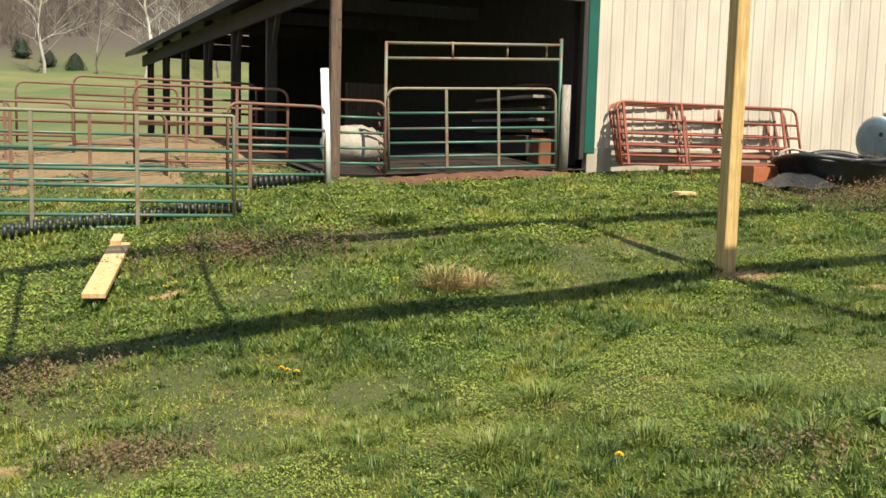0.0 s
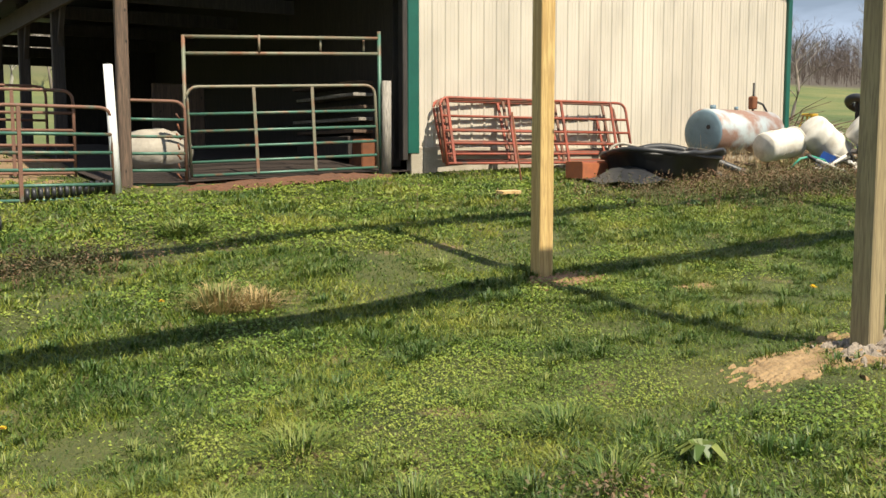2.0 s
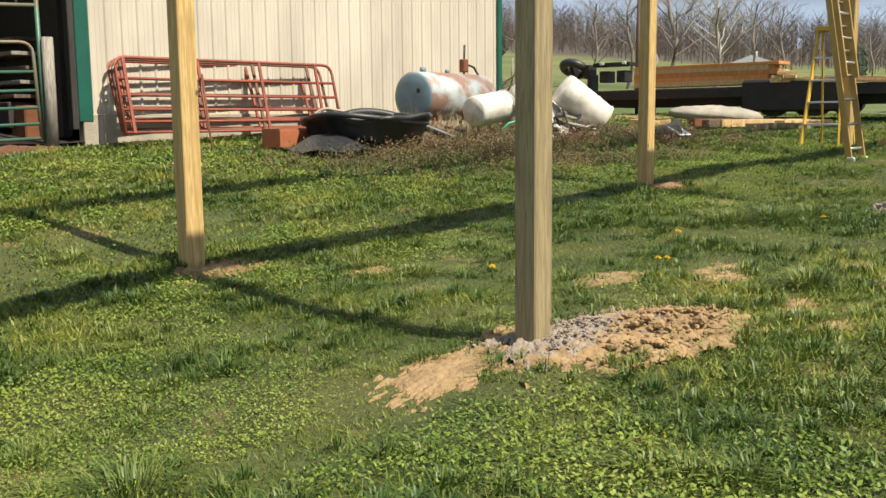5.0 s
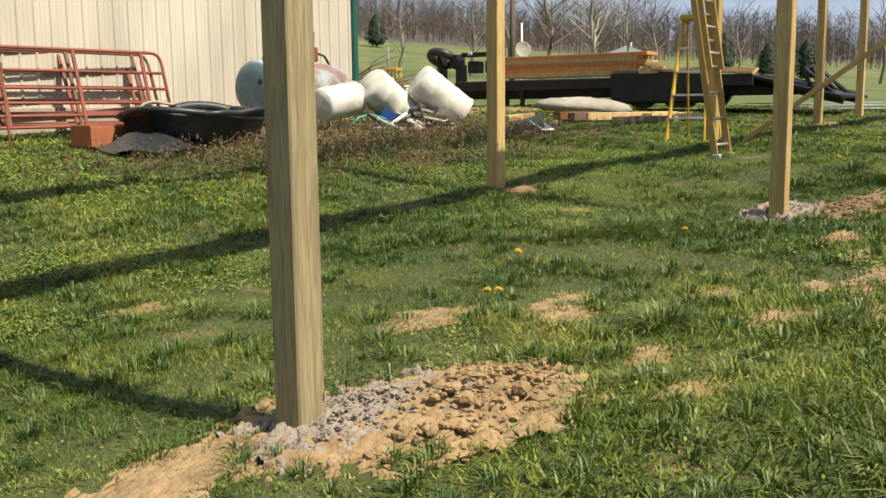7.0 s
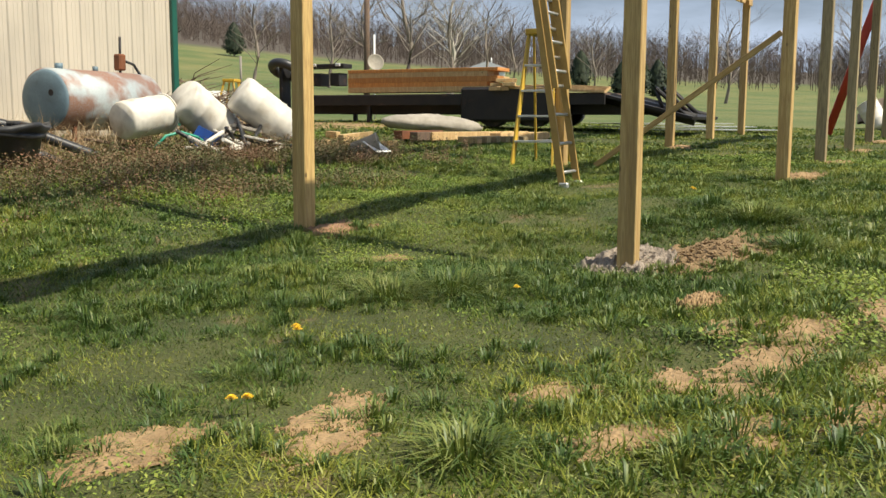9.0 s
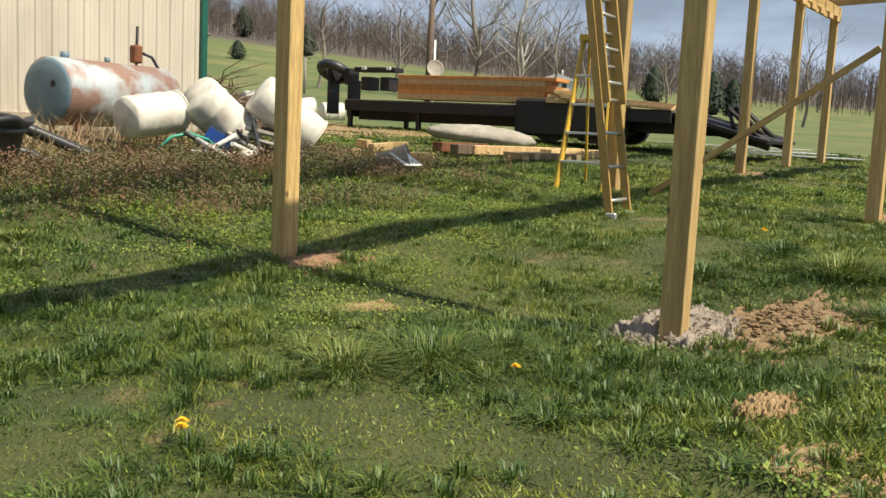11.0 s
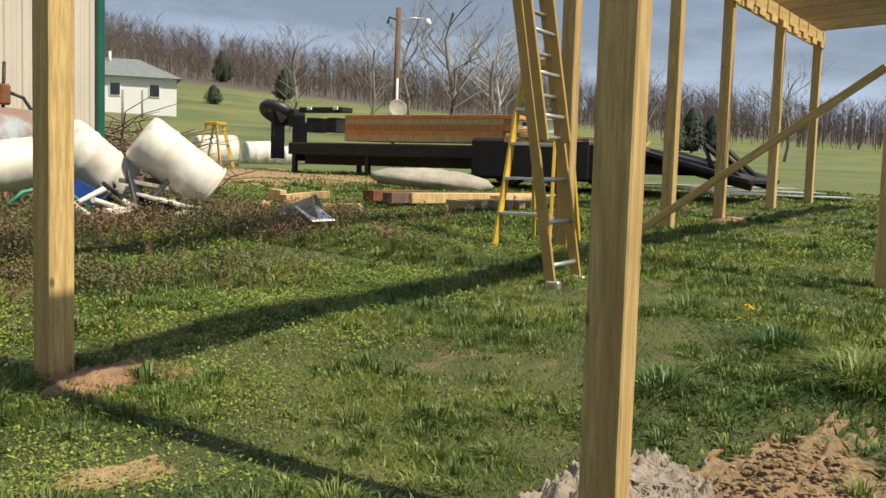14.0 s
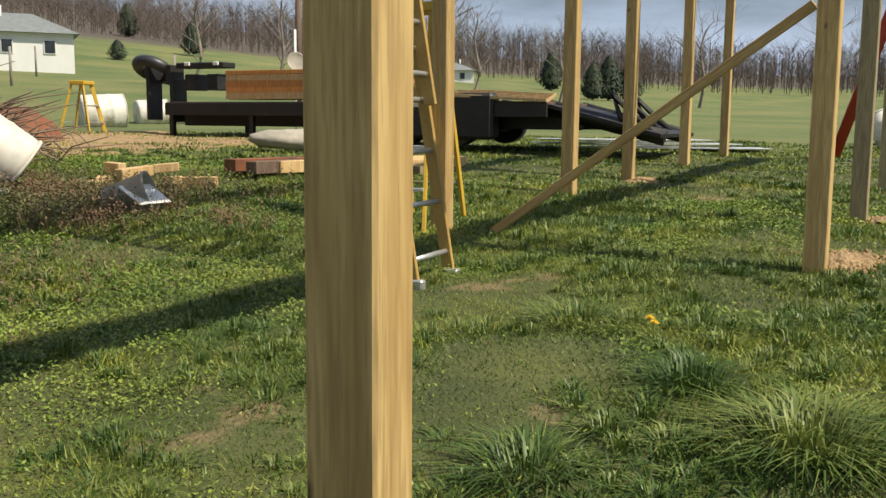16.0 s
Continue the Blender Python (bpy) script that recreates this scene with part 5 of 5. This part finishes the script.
# broad-leaved dock plants
for px, py in ((-1.76, -0.56), (-2.0, 6.3), (3.0, 5.4), (3.6, 5.0)):
    bm = bmesh.new()
    for k in range(14):
        a, ln = k * 2.4, 0.05 + 0.05 * rng.random()
        q = [bm.verts.new((ln * u * math.cos(a) - v * math.sin(a), ln * u * math.sin(a) + v * math.cos(a), 0.03 + 0.05 * math.sin(u * 2.4) + 0.01 * abs(v) * 20)) for u, v in ((0.1, 0), (0.6, 0.022), (1.2, 0.013), (1.3, 0), (1.2, -0.013), (0.6, -0.022))]
        bm.faces.new(q)
    b = link("dock_plant", bm, TUFT)
    b.location = (px, py, ground_z(px, py))
    tagged(b, "low broad-leaved weed rosette in the lawn", "weed", "broad-leaved weeds")


def dandelion(px, py):
    z = ground_z(px, py)
    g = thing("dandelion", "yellow dandelion flower in the grass", "flower", (px, py, z), group="dandelions")
    part("stem", bar((0, 0, 0), (0, 0, 0.075), 0.003, 5), LAWN, g)
    bm = bmesh.new()
    for ring, (rr, zz) in enumerate(((0.022, 0.078), (0.016, 0.084), (0.009, 0.089))):
        for k in range(14):
            a = k * 0.449 + ring * 0.2
            c, s = math.cos(a), math.sin(a)
            q = [(0, 0, zz - 0.006), (rr * c - 0.0035 * s, rr * s + 0.0035 * c, zz), (rr * 1.1 * c, rr * 1.1 * s, zz + 0.001), (rr * c + 0.0035 * s, rr * s - 0.0035 * c, zz)]
            bm.faces.new([bm.verts.new(v) for v in q])
    part("flower_head", bm, DANDELION, g)


for px, py in ((-4.17, 2.15), (-4.12, 2.10), (-4.20, 2.2), (-4.75, 4.43), (-4.65, 4.5), (-3.15, -0.33), (2.55, 0.79), (2.58, 0.82), (1.74, 0.44), (1.78, 0.40), (7.87, 0.52), (7.8, 0.48), (1.1, 1.25), (1.05, 1.2), (3.9, 0.35), (-2.9, 3.7)):
    dandelion(px, py)

# dry stems round the tank and tub
n = 2400
x, y = rng.uniform(5.6, 8.7, n), 7.15 + 1.25 * rng.random(n) ** 0.8
blade_mesh("dry_weeds", x, y, 0.08 + 0.55 * rng.random(n) ** 2.2, 0.0045, 1.0, STRAW, "dry pale weed stems by the tank")
rb = random.Random(11)
bm = bmesh.new()
for _ in range(420):
    a = rb.uniform(0, 6.28)
    x, y = 11.1 + 1.1 * rb.gauss(0, 0.5), 10.0 + 1.2 * rb.gauss(0, 0.5)
    z = ground_z(x, y) + rb.uniform(0.0, 0.85) * max(0.1, 1 - math.hypot(x - 11.1, y - 10.0) / 1.6)
    ln, el = rb.uniform(0.4, 1.1), rb.uniform(-0.2, 0.7)
    p1 = (x + ln * math.cos(a) * 0.5, y + ln * math.sin(a) * 0.5, z + ln * el * 0.5)
    p2 = (x + ln * math.cos(a + 0.3), y + ln * math.sin(a + 0.3), max(ground_z(x, y), z + ln * el * 0.8))
    tube(bm, [(x, y, z), p1, p2], 0.012, 4, 0.004, False)
tagged(link("brush_pile", bm, TWIGS), "heap of brown cut branches by the barn corner", "brush", kind="stuff")
for k, (px, py, pz, w, h) in enumerate(((6.3, 8.2, 0.9, 0.5, 0.12), (7.3, 7.6, 0.9, 0.7, 0.10), (9.5, 8.2, 1.0, 1.2, 0.10))):
    b = link("scrap_board", cube((0, 0, 0), (w, 0.16, 0.03), 0.004), OLD_WOOD)
    b.matrix_basis = pose(px, py, ground_z(px, py) + 0.06 + 0.05 * k, 4, 6, 20 * k)
    tagged(b, "dark old board lying in dry weeds", "board", "boards of the scrap heap")


b = link("wood_offcut", cube((0, 0, 0), (0.32, 0.12, 0.04), 0.004), PINE_RAW)
b.matrix_basis = pose(1.9, 6.35, ground_z(1.9, 6.35) + 0.07, 4, 0, 12)
tagged(b, "pale pine offcut lying in the grass", "offcut")


# ---- yard and distance ----
pl = thing("utility_pole", "wooden utility pole with a lamp arm", "pole", (33.4, 21.9, ground_z(33.4, 21.9)))
part("pole", bar((0, 0, -0.2), (0.1, 0, 6.1), 0.14, 10, 0.11), OLD_WOOD, pl)
part("lamp_arm", tube(bmesh.new(), [(0.1, 0, 5.5), (0.5, -0.35, 5.75), (0.9, -0.7, 5.75)], 0.03, 6), ALUMINIUM, pl)
part("lamp_head", lathe([(0.0, 0.12), (0.08, 0.10), (0.14, -0.05), (0.10, -0.16), (0.0, -0.18)], 14), WHITE_PVC, pl, "white lamp head").matrix_basis = pose(1.0, -0.78, 5.65)
part("bracket", tube(bmesh.new(), [(0.1, 0, 5.6), (-0.25, 0.2, 5.7), (-0.3, 0.24, 5.45)], 0.04, 6), BLACK_STEEL, pl)
ds = thing("satellite_dish", "grey satellite dish on a white mast", "dish", (27.0, 17.1, ground_z(27.0, 17.1)))
part("mast", bar((0, 0, -0.1), (0, 0, 2.9), 0.035, 8), WHITE_PVC, ds, "white mast")
part("dish", lathe([(0.0, 0.0), (0.14, 0.012), (0.26, 0.05), (0.29, 0.07), (0.26, 0.04), (0.0, -0.02)], 24), GREY_TARP, ds).matrix_basis = pose(-0.1, -0.1, 1.95, 75, 0, -40)


def house(at, turn, ln, wd, h, rise, label, hip=3.0):
    g = thing("house", label, "house", at, turn)
    part("wall", cube((-ln / 2, wd / 2, h / 2 - 0.4), (ln, wd, h + 0.8)), HOUSE_WHITE, g)
    bm = bmesh.new()
    o = 0.5
    vs = [bm.verts.new(p) for p in ((o, -o, h), (o, wd + o, h), (-ln - o, wd + o, h), (-ln - o, -o, h), (-hip, wd / 2, h + rise), (-ln + hip, wd / 2, h + rise))]
    for f in ((0, 1, 4), (1, 2, 5, 4), (2, 3, 5), (3, 0, 4, 5), (3, 2, 1, 0)):
        bm.faces.new([vs[k] for k in f])
    part("roof", bm, HOUSE_ROOF, g)
    for x in [q for q in (-1.9, -5.2, -9.4) if -q < ln - 0.6]:
        w = part("window", cube((x, -0.03, h * 0.58), (0.95, 0.10, 1.15)), HOUSE_WHITE, g)
        part("pane", cube((x, -0.07, h * 0.58), (0.8, 0.06, 1.0)), GLASS_DARK, w)
    for y in (wd * 0.3, wd * 0.7):
        w = part("window", cube((0.03, y, h * 0.58), (0.10, 0.95, 1.15)), HOUSE_WHITE, g)
        part("pane", cube((0.07, y, h * 0.58), (0.06, 0.8, 1.0)), GLASS_DARK, w)
    if ln > 9:
        part("door", cube((-7.0, -0.04, h * 0.4), (1.8, 0.1, 2.0)), GLASS_DARK, g)
    part("vent_pipe", bar((-ln * 0.37, wd * 0.4, h + rise * 0.6), (-ln * 0.37, wd * 0.4, h + rise + 0.5), 0.12, 8), WHITE_PVC, g)


house((61.2, 66.7, ground_z(61.2, 66.7) + 0.6), -36, 15, 8, 2.7, 1.9, "white single-storey house with a grey hipped roof")
house((146.0, 72.0, ground_z(146.0, 72.0)), -60, 6.0, 4.5, 2.2, 1.4, "low brown-roofed farmhouse far across the field")
for px, py in ((52.0, 60.0), (40.0, 47.0), (44.5, 39.0)):
    b = link("field_post", bar((px, py, ground_z(px, py) - 0.2), (px, py, ground_z(px, py) + 2.2), 0.08, 6), GREY_WOOD)
    tagged(b, "grey wooden post in the far field", "post", "field posts")


def limb(bm, p, d, ln, r, depth, rnd, seg, spread_):
    q = p + d * ln
    mid = p + d * ln * 0.5 + Vector((rnd.uniform(-1, 1), rnd.uniform(-1, 1), 0)) * ln * 0.05
    tube(bm, [p, mid, q], r, seg, r * 0.6, False)
    if depth:
        for k in range(rnd.choice((2, 2, 3))):
            e = (d + Vector((rnd.uniform(-1, 1), rnd.uniform(-1, 1), rnd.uniform(-0.25, 0.6))) * spread_).normalized()
            limb(bm, p + d * ln * rnd.uniform(0.55, 1.0), e, ln * rnd.uniform(0.55, 0.8), r * 0.55, depth - 1, rnd, max(3, seg - 1), spread_)


def bare_tree(x, y, h, m, label, seed, spread_=0.75):
    rnd = random.Random(seed)
    g = thing("bare_tree", label, "tree", (x, y, ground_z(x, y) - 0.2), group="bare trees")
    bm = bmesh.new()
    pts = [Vector((0.02 * h * math.sin(k * 1.3 + seed), 0.02 * h * math.cos(k * 1.7), h * 0.62 * k / 5)) for k in range(6)]
    tube(bm, pts, h * 0.014, 7, h * 0.006, False)
    part("trunk", bm, m, g)
    bm = bmesh.new()
    for k in range(16):
        t = rnd.uniform(0.25, 1.0)
        i = min(4, int(t * 5))
        p = pts[i].lerp(pts[i + 1], t * 5 - i)
        a = k * 2.4
        d = Vector((math.cos(a), math.sin(a), rnd.uniform(0.5, 1.3))).normalized()
        limb(bm, p, d, h * rnd.uniform(0.13, 0.22) * (1.25 - 0.5 * t), h * 0.0038, 4, rnd, 3, spread_)
    part("crown", bm, m, g)


LT = "tall leafless tree with fine grey branches in the field"
for k, (x, y, h, m) in enumerate(((61.8, 38, 15.5, BARK), (58.5, 39.5, 12, BARK), (68, 37.5, 14, BARK_PALE), (72, 36.5, 11.5, BARK), (63, 46, 11, BARK), (55, 47, 10, BARK), (80, 38, 11, BARK), (85, 32, 10, BARK), (95, 22, 12, BARK), (90, 10, 12, BARK), (76, 42, 10, BARK), (52, 28.5, 9, BARK),
                              (3, 108, 17, BARK_PALE), (7, 112, 15, BARK_PALE), (-8, 115, 16, BARK_PALE), (12, 118, 15, BARK), (-2, 112, 13, BARK))):
    bare_tree(x, y, h, m, LT if m == BARK else "tall leafless tree with pale bark at the wood's edge", 100 + k)


def cedar(x, y, h, seed, wide=0.42):
    r0 = np.random.default_rng(seed)
    g = thing("cedar_tree", "dark green conical cedar at the edge of the field", "tree", (x, y, ground_z(x, y)), group="cedars")
    part("trunk", bar((0, 0, -0.2), (0, 0, h * 0.9), 0.03 * h, 6, 0.01), BARK, g)
    n = 2600
    t = r0.random(n) ** 0.8
    rr = h * wide * (1 - t) ** 0.6 * np.minimum(1, 0.35 + 3 * t) * np.sqrt(r0.random(n)) * (0.75 + 0.5 * r0.random(n)) + 0.03
    a = r0.random(n) * 6.2832
    s = h * 0.035 * (0.6 + r0.random(n))
    X, Y, Z = rr * np.cos(a), rr * np.sin(a), h * (0.06 + 0.94 * t)
    verts, faces = [], []
    for i in range(n):
        j = len(verts)
        verts += [(X[i], Y[i], Z[i] + s[i]), (X[i] + s[i] * math.cos(a[i] + 1), Y[i] + s[i] * math.sin(a[i] + 1), Z[i] - s[i] * 0.5), (X[i] + s[i] * math.cos(a[i] - 1), Y[i] + s[i] * math.sin(a[i] - 1), Z[i] - s[i] * 0.5)]
        faces.append((j, j + 1, j + 2))
    b = raw("foliage", verts, faces, CEDAR)
    b.parent = g


for k, (x, y, h) in enumerate(((138, 142, 6.0), (115, 104, 5.0), (112, 37, 5.0), (115, 35.5, 4.5), (108, 37.5, 4.0), (-4.4, 118, 2.4), (-7.4, 122, 2.0), (-15, 132, 2.5), (-10.5, 126, 2.4), (92, 95, 2.5), (80, 98, 2.6), (84, 96, 2.2), (150, 60, 6), (118, 41, 4))):
    cedar(x, y, h, 300 + k, 0.6 if h < 3.5 else 0.42)

# woods on the hills: thousands of thin leafless trees as one mass
rw = np.random.default_rng(77)
az = rw.uniform(radians(-30), radians(135), 16000)
rad = 128 + 260 * rw.random(16000) ** 1.4
far = rad > np.interp(az, [radians(-30), 0, radians(20), radians(40), radians(60), radians(100)], [190, 190, 180, 185, 180, 125])
az, rad = az[far], rad[far]
P, L = [], 0
tri = []
for a, r in zip(az, rad):
    x, y = 6 + r * math.cos(a), 3 + r * math.sin(a)
    z = terrain(x, y) - 0.5
    h = 4.5 + 8 * rw.random()
    t = np.array((-math.sin(a), math.cos(a)))
    w = 0.035 + 0.05 * rw.random()
    tri.append(((x - t[0] * w, y - t[1] * w, z), (x + t[0] * w, y + t[1] * w, z), (x, y, z + h)))
    for k in range(24):
        zb = z + h * rw.uniform(0.08, 0.85)
        s = rw.uniform(-1, 1) * h * 0.17
        up = h * rw.uniform(0.10, 0.30)
        f = rw.uniform(-0.15, 0.15) * h
        bx, by = math.cos(a) * f, math.sin(a) * f
        tri.append(((x, y, zb), (x, y, zb + 0.13), (x + t[0] * s + bx, y + t[1] * s + by, zb + up)))
tri = np.array(tri)
ob = fill("far_woods", tri.reshape(-1, 3), np.arange(len(tri) * 3), np.full(len(tri), 3), WOODS, "grey-brown leafless woods covering the far hills")
tagged(ob, category="woods")
